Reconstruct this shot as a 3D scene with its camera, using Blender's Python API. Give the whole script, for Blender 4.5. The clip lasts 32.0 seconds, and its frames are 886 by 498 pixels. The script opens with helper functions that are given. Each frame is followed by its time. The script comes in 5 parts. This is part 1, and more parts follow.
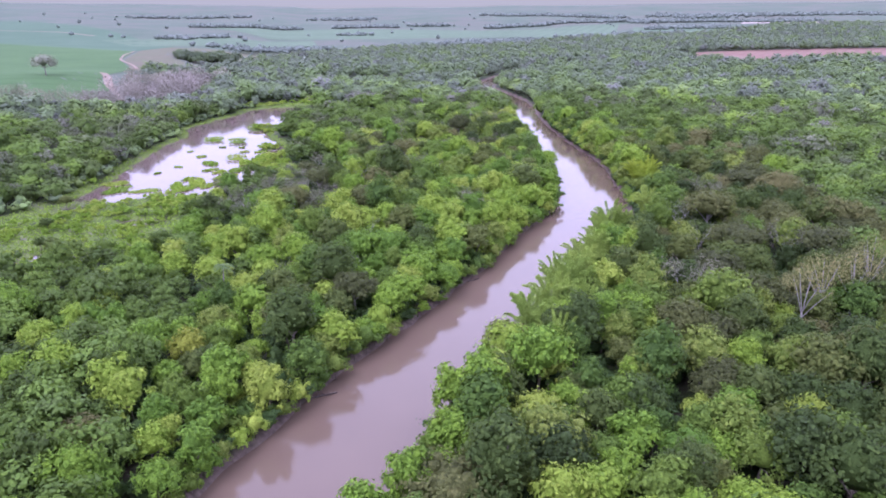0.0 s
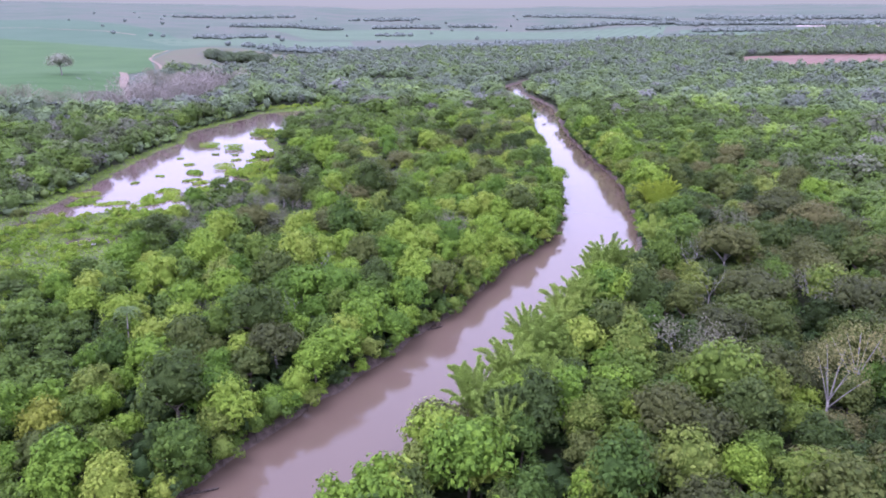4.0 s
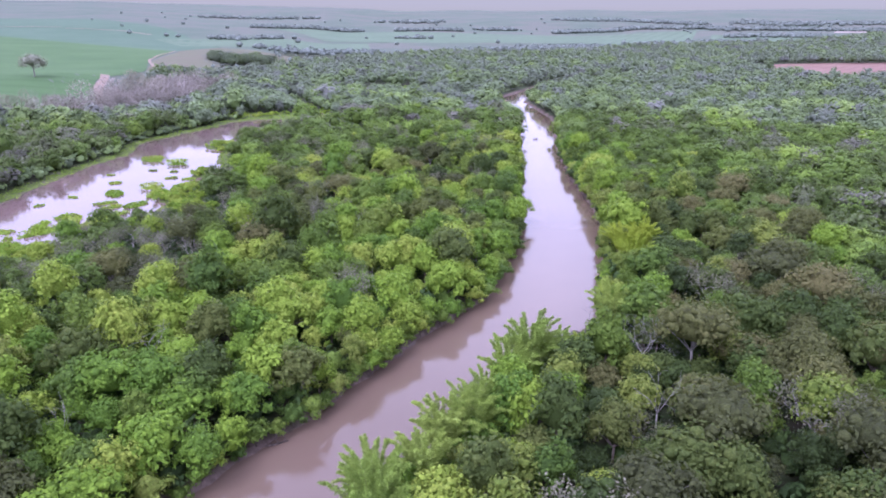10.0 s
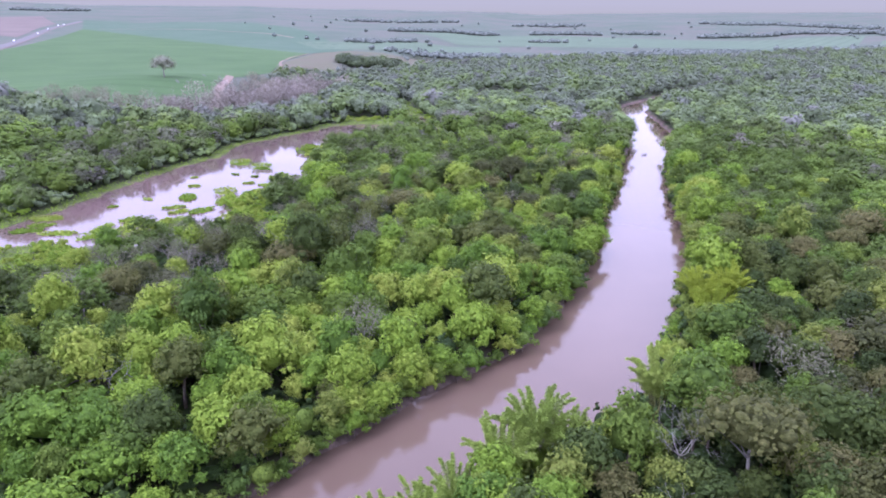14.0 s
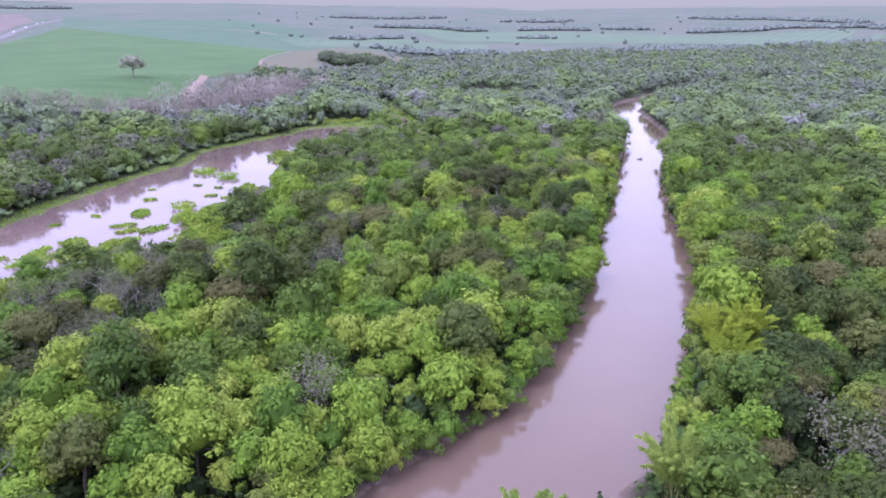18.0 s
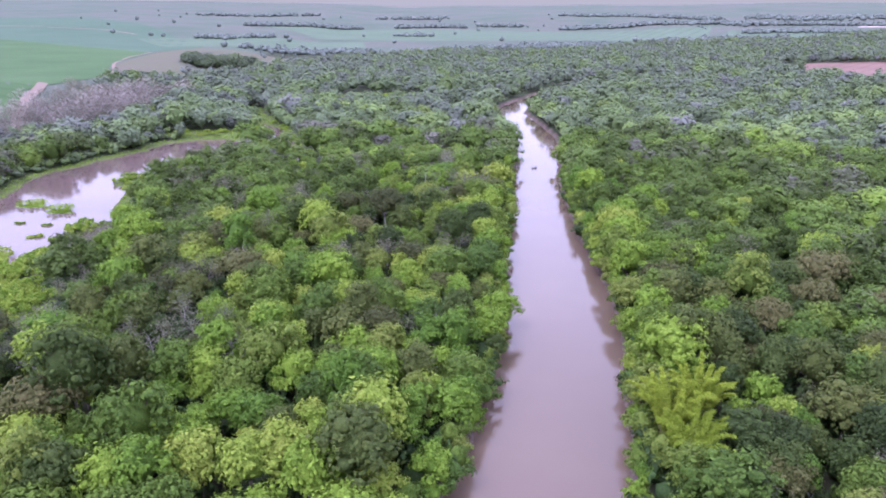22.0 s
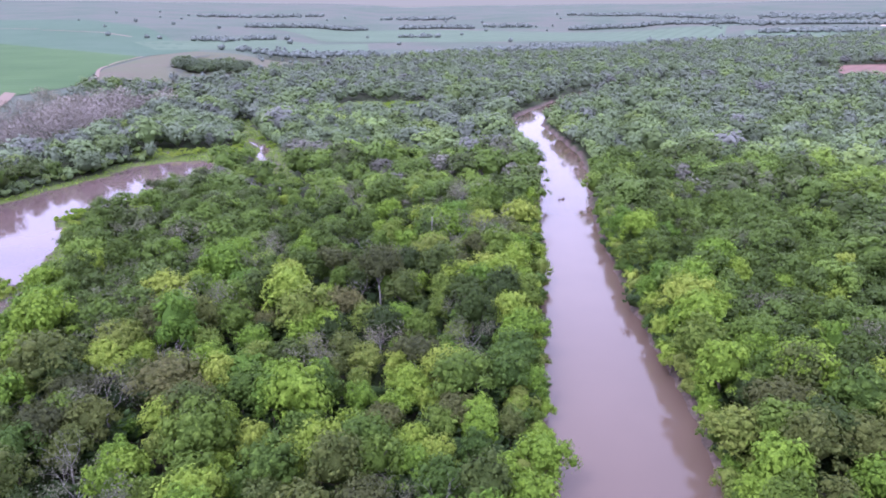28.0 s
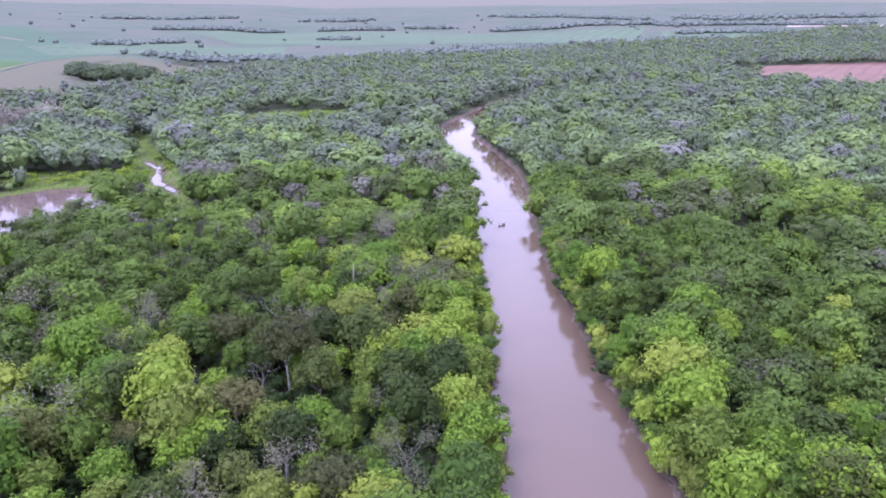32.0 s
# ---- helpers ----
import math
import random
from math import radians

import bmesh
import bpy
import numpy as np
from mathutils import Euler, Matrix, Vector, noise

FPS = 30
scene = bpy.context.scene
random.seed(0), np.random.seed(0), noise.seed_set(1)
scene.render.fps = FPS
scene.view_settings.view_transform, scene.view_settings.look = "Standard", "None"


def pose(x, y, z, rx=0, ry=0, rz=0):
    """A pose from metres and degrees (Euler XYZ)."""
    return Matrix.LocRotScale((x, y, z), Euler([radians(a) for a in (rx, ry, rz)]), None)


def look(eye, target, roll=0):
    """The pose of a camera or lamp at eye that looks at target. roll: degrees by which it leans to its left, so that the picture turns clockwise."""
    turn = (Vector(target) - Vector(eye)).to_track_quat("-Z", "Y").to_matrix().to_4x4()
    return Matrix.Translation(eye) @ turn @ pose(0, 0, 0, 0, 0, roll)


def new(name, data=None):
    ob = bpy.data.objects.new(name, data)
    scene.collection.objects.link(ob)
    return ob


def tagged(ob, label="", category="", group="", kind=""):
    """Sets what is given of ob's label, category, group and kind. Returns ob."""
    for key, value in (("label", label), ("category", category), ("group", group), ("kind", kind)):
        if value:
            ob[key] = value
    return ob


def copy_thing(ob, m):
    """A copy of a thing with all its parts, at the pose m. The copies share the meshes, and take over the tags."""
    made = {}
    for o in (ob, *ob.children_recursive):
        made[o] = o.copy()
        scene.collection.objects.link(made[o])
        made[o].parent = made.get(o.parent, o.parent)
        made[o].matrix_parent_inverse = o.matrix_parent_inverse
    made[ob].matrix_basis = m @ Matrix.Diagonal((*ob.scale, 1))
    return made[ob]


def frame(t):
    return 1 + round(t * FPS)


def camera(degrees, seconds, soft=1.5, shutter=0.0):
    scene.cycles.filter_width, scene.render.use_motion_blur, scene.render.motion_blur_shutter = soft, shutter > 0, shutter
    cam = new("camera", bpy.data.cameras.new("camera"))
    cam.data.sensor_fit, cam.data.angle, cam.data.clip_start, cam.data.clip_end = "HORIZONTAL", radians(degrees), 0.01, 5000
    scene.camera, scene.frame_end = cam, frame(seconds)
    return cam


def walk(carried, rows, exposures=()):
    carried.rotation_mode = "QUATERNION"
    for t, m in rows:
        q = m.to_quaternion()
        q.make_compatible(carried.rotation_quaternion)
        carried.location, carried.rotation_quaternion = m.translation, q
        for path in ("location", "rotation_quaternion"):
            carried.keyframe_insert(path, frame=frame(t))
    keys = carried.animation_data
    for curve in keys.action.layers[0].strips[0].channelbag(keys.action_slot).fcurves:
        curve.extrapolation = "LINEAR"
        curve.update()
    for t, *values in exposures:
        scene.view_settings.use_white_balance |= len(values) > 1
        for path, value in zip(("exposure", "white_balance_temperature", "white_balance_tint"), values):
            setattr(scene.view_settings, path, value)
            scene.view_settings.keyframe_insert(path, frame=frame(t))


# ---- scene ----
cam = camera(64.8, 32.0, soft=1.8)
METRES, EYE, TILT, LEAN, TURN = 288.46, 71.5, 0.0, 0.0, 0.0
ROWS = [
    (0.0, 0.0, 0.0, 0.0, -0.13, -18.74, 0.39),
    (0.5, 0.0094, 0.0135, 0.0, -0.09, -18.72, 0.35),
    (1.0, 0.0185, 0.0272, -0.0004, -0.04, -18.69, 0.3),
    (1.5, 0.0274, 0.0412, -0.0009, -0.0, -18.67, 0.26),
    (2.0, 0.0353, 0.0552, -0.0011, 0.53, -18.67, 0.19),
    (2.5, 0.0448, 0.0694, -0.0014, 2.56, -18.66, 0.22),
    (3.0, 0.0532, 0.0838, -0.0016, 2.6, -18.64, 0.19),
    (3.5, 0.0611, 0.0981, -0.0018, 2.89, -18.64, 0.13),
    (5.5, 0.0937, 0.1566, -0.0026, 5.79, -18.67, 0.03),
    (6.0, 0.1014, 0.1713, -0.0027, 5.83, -18.66, -0.04),
    (6.5, 0.109, 0.1859, -0.0029, 5.87, -18.67, -0.08),
    (7.0, 0.1166, 0.2007, -0.003, 5.92, -18.65, -0.15),
    (7.5, 0.1242, 0.2154, -0.0031, 5.97, -18.66, -0.18),
    (8.0, 0.132, 0.2301, -0.0032, 6.03, -18.61, -0.22),
    (8.5, 0.14, 0.2445, -0.0031, 6.09, -18.61, -0.25),
    (9.0, 0.1483, 0.2589, -0.0031, 6.15, -18.57, -0.3),
    (9.5, 0.1571, 0.273, -0.0032, 6.2, -18.53, -0.32),
    (10.0, 0.1661, 0.287, -0.0033, 6.25, -18.47, -0.34),
    (10.5, 0.1744, 0.3004, -0.0033, 6.58, -18.44, -0.37),
    (11.0, 0.1835, 0.3142, -0.0035, 16.25, -18.44, -0.21),
    (11.5, 0.1944, 0.3283, -0.0035, 17.59, -18.4, -0.17),
    (12.0, 0.2036, 0.3421, -0.0038, 17.64, -18.35, -0.19),
    (12.5, 0.2125, 0.3561, -0.0039, 17.66, -18.33, -0.2),
    (13.0, 0.2211, 0.3697, -0.0034, 17.61, -18.31, -0.25),
    (13.5, 0.2271, 0.3803, -0.0035, 17.51, -18.3, -0.3),
    (14.0, 0.2298, 0.3891, -0.0038, 17.46, -18.26, -0.32),
    (14.5, 0.2305, 0.3977, -0.0038, 17.43, -18.3, -0.31),
    (16.5, 0.2246, 0.4416, -0.0041, 16.89, -18.48, -0.14),
    (17.0, 0.2218, 0.4546, -0.0044, 16.76, -18.51, -0.1),
    (17.5, 0.2188, 0.4682, -0.0045, 16.65, -18.53, -0.07),
    (18.0, 0.2157, 0.4812, -0.0043, 16.56, -18.55, -0.03),
    (18.5, 0.212, 0.4954, -0.0041, 16.46, -18.56, -0.02),
    (19.0, 0.2084, 0.51, -0.0037, 16.4, -18.59, -0.01),
    (19.5, 0.206, 0.5252, -0.0032, 15.52, -18.6, 0.05),
    (20.0, 0.2008, 0.5397, -0.0027, 10.76, -18.64, -0.05),
    (20.5, 0.197, 0.555, -0.0022, 10.74, -18.67, -0.04),
    (21.0, 0.1936, 0.5704, -0.0016, 10.72, -18.71, 0.0),
    (21.5, 0.1899, 0.5861, -0.0011, 6.84, -18.74, -0.06),
    (22.0, 0.1867, 0.6017, -0.0004, 6.86, -18.77, -0.02),
    (22.5, 0.1837, 0.6175, 0.0, 6.87, -18.78, 0.01),
    (23.0, 0.1808, 0.6335, 0.0005, 6.9, -18.79, 0.05),
    (23.5, 0.1782, 0.6496, 0.001, 6.94, -18.81, 0.06),
    (24.0, 0.1755, 0.6658, 0.0013, 6.98, -18.81, 0.06),
    (24.5, 0.1732, 0.682, 0.0015, 7.02, -18.8, 0.11),
    (25.0, 0.1709, 0.6984, 0.0017, 7.06, -18.81, 0.13),
    (25.5, 0.1686, 0.7148, 0.0017, 7.1, -18.8, 0.17),
    (27.5, 0.1601, 0.7808, 0.0019, 7.26, -18.79, 0.25),
    (28.0, 0.1581, 0.7972, 0.002, 7.3, -18.78, 0.26),
    (28.5, 0.1571, 0.8136, 0.0022, 7.08, -18.78, 0.29),
    (29.0, 0.154, 0.8298, 0.0022, 4.03, -18.75, 0.19),
    (29.5, 0.1523, 0.8461, 0.0024, 4.08, -18.76, 0.2),
    (30.0, 0.1507, 0.8626, 0.0025, 4.12, -18.74, 0.23),
    (30.5, 0.1499, 0.8791, 0.0026, 3.93, -18.73, 0.26),
    (31.0, 0.1477, 0.8955, 0.0026, 1.05, -18.72, 0.21),
    (31.5, 0.1465, 0.9119, 0.0027, 1.07, -18.71, 0.25),
    (32.0, 0.1455, 0.9284, 0.0028, 1.1, -18.7, 0.28),
]
walk(cam, [(t, pose(0, 0, EYE, TILT, LEAN, TURN) @ pose(METRES * x, METRES * y, METRES * z, 90 + pitch, roll, yaw)) for t, x, y, z, yaw, pitch, roll in ROWS],
     exposures=[(0.0, 0.46, 5020, 45), (32.0, 0.46, 5020, 45)])

# ---- light: a bright, thinly overcast sky with a soft high sun ----
SUN_HEIGHT, SUN_TURN = radians(52), radians(215)
world = bpy.data.worlds.new("overcast_sky")
scene.world = world
world.use_nodes = True
wn, wl = world.node_tree.nodes, world.node_tree.links
sky = wn.new("ShaderNodeTexSky")
sky.sky_type, sky.sun_disc = "NISHITA", False
sky.sun_elevation, sky.sun_rotation = SUN_HEIGHT, SUN_TURN
sky.air_density, sky.dust_density, sky.ozone_density = 1.0, 4.0, 1.0
grey = wn.new("ShaderNodeHueSaturation")
grey.inputs["Saturation"].default_value = 0.12
cloud = wn.new("ShaderNodeMix")
cloud.data_type = "RGBA"
cloud.inputs[0].default_value = 0.8
where = wn.new("ShaderNodeTexCoord")
split = wn.new("ShaderNodeSeparateXYZ")
wl.new(where.outputs["Generated"], split.inputs[0])
veil = wn.new("ShaderNodeValToRGB")  # dim at the horizon; brightest band partway up, added to lighten water reflections
for at in (0.03, 0.12, 0.40):
    veil.color_ramp.elements.new(at)
for step, (at, tone) in zip(veil.color_ramp.elements, [(0.0, (0.25, 0.243, 0.178, 1)), (0.03, (0.265, 0.258, 0.205, 1)), (0.12, (0.90, 0.89, 0.88, 1)), (0.40, (1.36, 1.35, 1.33, 1)), (1.0, (1.10, 1.10, 1.13, 1))]):
    step.position, step.color = at, tone
bright = wn.new("ShaderNodeVectorMath")
bright.operation = "SCALE"
bright.inputs["Scale"].default_value = 18.0
wl.new(split.outputs["Z"], veil.inputs[0])
wl.new(veil.outputs[0], bright.inputs[0])
wl.new(bright.outputs[0], cloud.inputs[7])
wl.new(sky.outputs["Color"], grey.inputs["Color"])
wl.new(grey.outputs["Color"], cloud.inputs[6])
wl.new(cloud.outputs[2], wn["Background"].inputs["Color"])
wn["Background"].inputs["Strength"].default_value = 0.1
sun = new("sun", bpy.data.lights.new("sun", "SUN"))
sun.data.energy, sun.data.angle, sun.data.color = 2.2, radians(22), (1.0, 0.95, 0.86)
sun.matrix_world = look((0, 0, 0), (-math.sin(SUN_TURN) * math.cos(SUN_HEIGHT), -math.cos(SUN_TURN) * math.cos(SUN_HEIGHT), -math.sin(SUN_HEIGHT)))


# ---- materials ----
def material(name):
    m = bpy.data.materials.new(name)
    m.use_nodes = True
    nt = m.node_tree
    return m, nt, nt.nodes["Principled BSDF"], nt.nodes["Material Output"]


def node(nt, kind, **values):
    n = nt.nodes.new(kind)
    for key, value in values.items():
        n.inputs[key.replace("_", " ")].default_value = value
    return n


def ramp(nt, source, stops):
    n = nt.nodes.new("ShaderNodeValToRGB")
    e = n.color_ramp.elements
    while len(e) < len(stops):
        e.new(0.5)
    for item, (at, col) in zip(e, stops):
        item.position, item.color = at, (*col, 1)
    nt.links.new(source, n.inputs[0])
    return n.outputs[0]


def calc(nt, op, a, b=None, c=None):
    n = nt.nodes.new("ShaderNodeMath")
    n.operation = op
    for slot, v in zip(n.inputs, (a, b, c)):
        if v is None:
            continue
        if isinstance(v, (int, float)):
            slot.default_value = v
        else:
            nt.links.new(v, slot)
    return n.outputs[0]


def blend(nt, fac, a, b, mode="MIX"):
    n = nt.nodes.new("ShaderNodeMix")
    n.data_type, n.blend_type = "RGBA", mode
    for slot, v in ((0, fac), (6, a), (7, b)):
        if isinstance(v, (int, float)):
            n.inputs[slot].default_value = v
        elif isinstance(v, tuple):
            n.inputs[slot].default_value = (*v, 1)
        else:
            nt.links.new(v, n.inputs[slot])
    return n.outputs[2]


def place(nt):
    return nt.nodes.new("ShaderNodeNewGeometry").outputs["Position"]


def noise_of(nt, scale, detail=3.0, where=None, rough=0.55):
    n = node(nt, "ShaderNodeTexNoise", Scale=scale, Detail=detail, Roughness=rough)
    nt.links.new(where or place(nt), n.inputs["Vector"])
    return n.outputs["Fac"]


def leaf_material(name, stops, see_through=0.25, tone=False, speckle=1.0):
    """Foliage: a colour for each tree, varied from leaf to leaf and over the crown."""
    m, nt, bsdf, out = material(name)
    if tone:
        a = nt.nodes.new("ShaderNodeAttribute")
        a.attribute_name = "tone"
        base = a.outputs["Fac"]
    else:
        base = nt.nodes.new("ShaderNodeObjectInfo").outputs["Random"]
    isle = nt.nodes.new("ShaderNodeNewGeometry").outputs["Random Per Island"]
    leafy = calc(nt, "MULTIPLY_ADD", isle, 0.26 * speckle, -0.13 * speckle)
    patch = calc(nt, "MULTIPLY_ADD", noise_of(nt, 0.33, 2.0), 0.3, -0.15)
    mixed = calc(nt, "ADD", calc(nt, "ADD", base, leafy), patch)
    col = ramp(nt, mixed, stops)
    shade = calc(nt, "MULTIPLY_ADD", isle, 0.40 * speckle, 1.05 - 0.20 * speckle)
    if tone:
        own = nt.nodes.new("ShaderNodeAttribute")
        own.attribute_name = "depth"
        shade = calc(nt, "MULTIPLY", shade, own.outputs["Fac"])
    comb = nt.nodes.new("ShaderNodeCombineColor")
    for slot in comb.inputs[:3]:
        nt.links.new(shade, slot)
    col = blend(nt, 1.0, col, comb.outputs[0], "MULTIPLY")
    # shaded gaps painted between leaves: fine noise at the size of single leaves
    fine = noise_of(nt, 3.2, 4.0, None, 0.65)
    gap_shade = ramp(nt, fine, [(0.36, (1.1 - 0.34 * speckle,) * 3), (0.52, (1.19, 1.18, 1.16)), (0.68, (1.2 + 0.28 * speckle, 1.2 + 0.26 * speckle, 1.2 + 0.16 * speckle))])
    col = blend(nt, 1.0, col, gap_shade, "MULTIPLY")
    nt.links.new(col, bsdf.inputs["Base Color"])
    bump = node(nt, "ShaderNodeBump", Strength=0.8 * speckle, Distance=0.35)
    nt.links.new(fine, bump.inputs["Height"])
    nt.links.new(bump.outputs[0], bsdf.inputs["Normal"])
    bsdf.inputs["Roughness"].default_value = 0.62
    bsdf.inputs["Specular IOR Level"].default_value = 0.12
    tr = nt.nodes.new("ShaderNodeBsdfTranslucent")
    nt.links.new(blend(nt, 0.35, col, (0.30, 0.38, 0.03)), tr.inputs["Color"])
    mix = nt.nodes.new("ShaderNodeMixShader")
    mix.inputs[0].default_value = see_through
    nt.links.new(bsdf.outputs[0], mix.inputs[1])
    nt.links.new(tr.outputs[0], mix.inputs[2])
    nt.links.new(mix.outputs[0], out.inputs["Surface"])
    return m


BRIGHT = [(0.0, (0.073, 0.138, 0.017)), (0.3, (0.112, 0.190, 0.018)), (0.55, (0.148, 0.231, 0.021)), (0.8, (0.176, 0.248, 0.027)), (1.0, (0.214, 0.263, 0.037))]
FRESH = [(0.0, (0.051, 0.092, 0.017)), (0.4, (0.080, 0.129, 0.018)), (0.7, (0.106, 0.156, 0.022)), (1.0, (0.142, 0.174, 0.031))]
MIDDLE = [(0.0, (0.032, 0.049, 0.015)), (0.35, (0.045, 0.070, 0.016)), (0.65, (0.063, 0.088, 0.020)), (1.0, (0.089, 0.105, 0.025))]
OLIVE = [(0.0, (0.045, 0.052, 0.020)), (0.4, (0.063, 0.072, 0.023)), (0.7, (0.084, 0.091, 0.027)), (1.0, (0.114, 0.107, 0.040))]
GREYISH = [(0.0, (0.088, 0.094, 0.052)), (0.5, (0.115, 0.116, 0.070)), (1.0, (0.150, 0.144, 0.096))]
ALL_TONES = [(0.0, (0.150, 0.220, 0.032)), (0.18, (0.115, 0.180, 0.028)), (0.36, (0.080, 0.128, 0.024)), (0.52, (0.074, 0.106, 0.028)),
             (0.68, (0.090, 0.108, 0.046)), (0.82, (0.112, 0.120, 0.078)), (1.0, (0.150, 0.146, 0.118))]
# forest greens with aerial haze mixed in: paler, greyer, less varied
HAZED_TONES = [(0.0, (0.150, 0.200, 0.050)), (0.2, (0.125, 0.176, 0.052)), (0.4, (0.104, 0.144, 0.058)), (0.6, (0.106, 0.134, 0.078)), (0.8, (0.104, 0.120, 0.090)), (1.0, (0.118, 0.122, 0.106))]
leaf_bright = leaf_material("leaf_bright_green", BRIGHT)
leaf_fresh = leaf_material("leaf_fresh_green", FRESH)
leaf_middle = leaf_material("leaf_deep_green", MIDDLE)
leaf_olive = leaf_material("leaf_olive", OLIVE)
leaf_grey = leaf_material("leaf_grey_lichen", GREYISH, 0.1)
leaf_forest = leaf_material("leaf_forest", ALL_TONES, 0.2, tone=True)
leaf_hazed = leaf_material("leaf_hazed_forest", HAZED_TONES, 0.2, tone=True, speckle=0.3)
# green darkened in the colour itself, so gaps between crowns look shaded
leaf_under = leaf_material("leaf_undergrowth_shaded", [(0.0, (0.022, 0.040, 0.011)), (0.5, (0.032, 0.056, 0.014)), (1.0, (0.046, 0.070, 0.018))], 0.15, tone=True)
leaf_brown = leaf_material("twigs_brown", [(0.0, (0.150, 0.148, 0.100)), (0.5, (0.170, 0.152, 0.128)), (1.0, (0.195, 0.172, 0.150))], 0.1, tone=True, speckle=0.5)
# leaf colour paled and greyed to carry the haze over far belts and bushes
leaf_belt = leaf_material("leaf_belt_hazed", [(0.0, (0.110, 0.132, 0.108)), (1.0, (0.128, 0.150, 0.124))], 0.1, tone=True, speckle=0.2)
leaf_bamboo = leaf_material("leaf_bamboo", [(0.0, (0.190, 0.275, 0.046)), (0.5, (0.240, 0.330, 0.056)), (1.0, (0.285, 0.355, 0.070))], 0.35)
leaf_yellow = leaf_material("leaf_yellow_bamboo", [(0.0, (0.215, 0.290, 0.022)), (0.5, (0.265, 0.335, 0.026)), (1.0, (0.310, 0.355, 0.034))], 0.35)
leaf_yellowing = leaf_material("leaf_yellowing", [(0.0, (0.130, 0.150, 0.018)), (0.5, (0.165, 0.190, 0.022)), (1.0, (0.215, 0.215, 0.030))])
leaf_palm = leaf_material("leaf_palm", [(0.0, (0.09, 0.14, 0.04)), (1.0, (0.14, 0.19, 0.07))])
leaf_pale = leaf_material("leaf_pale_yellow", [(0.0, (0.135, 0.142, 0.046)), (1.0, (0.185, 0.168, 0.066))], 0.2)
# lone field tree: brownish green lightened in the colour to imitate haze
leaf_lone = leaf_material("leaf_lone_hazed", [(0.0, (0.160, 0.172, 0.118)), (1.0, (0.195, 0.200, 0.145))], 0.2, speckle=0.3)
leaf_marsh = leaf_material("leaf_marsh_grass", [(0.0, (0.110, 0.185, 0.017)), (0.5, (0.155, 0.240, 0.020)), (1.0, (0.205, 0.262, 0.034))])


def bark(name, dark, light, scale):
    m, nt, bsdf, out = material(name)
    col = ramp(nt, noise_of(nt, scale, 4.0), [(0.3, dark), (0.7, light)])
    nt.links.new(col, bsdf.inputs["Base Color"])
    bsdf.inputs["Roughness"].default_value = 0.9
    bsdf.inputs["Specular IOR Level"].default_value = 0.2
    return m


bark_brown = bark("bark_brown", (0.07, 0.055, 0.04), (0.17, 0.14, 0.11), 2.5)
bark_pale = bark("bark_pale", (0.15, 0.138, 0.118), (0.29, 0.27, 0.235), 1.7)
bark_palm = bark("bark_palm", (0.16, 0.14, 0.12), (0.32, 0.29, 0.25), 3.0)
culm_skin = bark("bamboo_culm", (0.16, 0.19, 0.05), (0.30, 0.28, 0.10), 2.0)
wood_wet = bark("driftwood", (0.04, 0.03, 0.025), (0.13, 0.10, 0.08), 2.0)


def ground_material():
    """Leaf litter and undergrowth, wet mud by the water, marsh grass, dry pasture beyond the valley."""
    m, nt, bsdf, out = material("ground_cover")

    def cover(key):
        a = nt.nodes.new("ShaderNodeAttribute")
        a.attribute_name = key
        return a.outputs["Fac"]
    litter = ramp(nt, noise_of(nt, 0.22, 5.0), [(0.35, (0.034, 0.028, 0.018)), (0.55, (0.030, 0.044, 0.014)), (0.75, (0.048, 0.066, 0.018))])
    marsh = ramp(nt, noise_of(nt, 0.12, 5.0), [(0.3, (0.054, 0.062, 0.030)), (0.44, (0.085, 0.115, 0.028)), (0.58, (0.108, 0.140, 0.032)), (0.68, (0.118, 0.108, 0.078))])
    mud = ramp(nt, noise_of(nt, 0.9, 4.0), [(0.3, (0.075, 0.055, 0.042)), (0.7, (0.160, 0.120, 0.095))])
    pasture = ramp(nt, noise_of(nt, 0.006, 6.0), [(0.32, (0.058, 0.088, 0.052)), (0.48, (0.076, 0.098, 0.062)), (0.6, (0.102, 0.100, 0.074)), (0.72, (0.064, 0.092, 0.055))])
    pasture = blend(nt, calc(nt, "MULTIPLY", noise_of(nt, 0.08, 4.0), 0.35), pasture, (0.105, 0.122, 0.088))
    col = blend(nt, cover("pasture"), litter, pasture)
    col = blend(nt, cover("marsh"), col, marsh)
    col = blend(nt, cover("mud"), col, mud)
    nt.links.new(col, bsdf.inputs["Base Color"])
    bsdf.inputs["Roughness"].default_value = 0.92
    bsdf.inputs["Specular IOR Level"].default_value = 0.15
    bump = node(nt, "ShaderNodeBump", Strength=0.5, Distance=0.25)
    nt.links.new(noise_of(nt, 1.3, 4.0), bump.inputs["Height"])
    nt.links.new(bump.outputs[0], bsdf.inputs["Normal"])
    return m


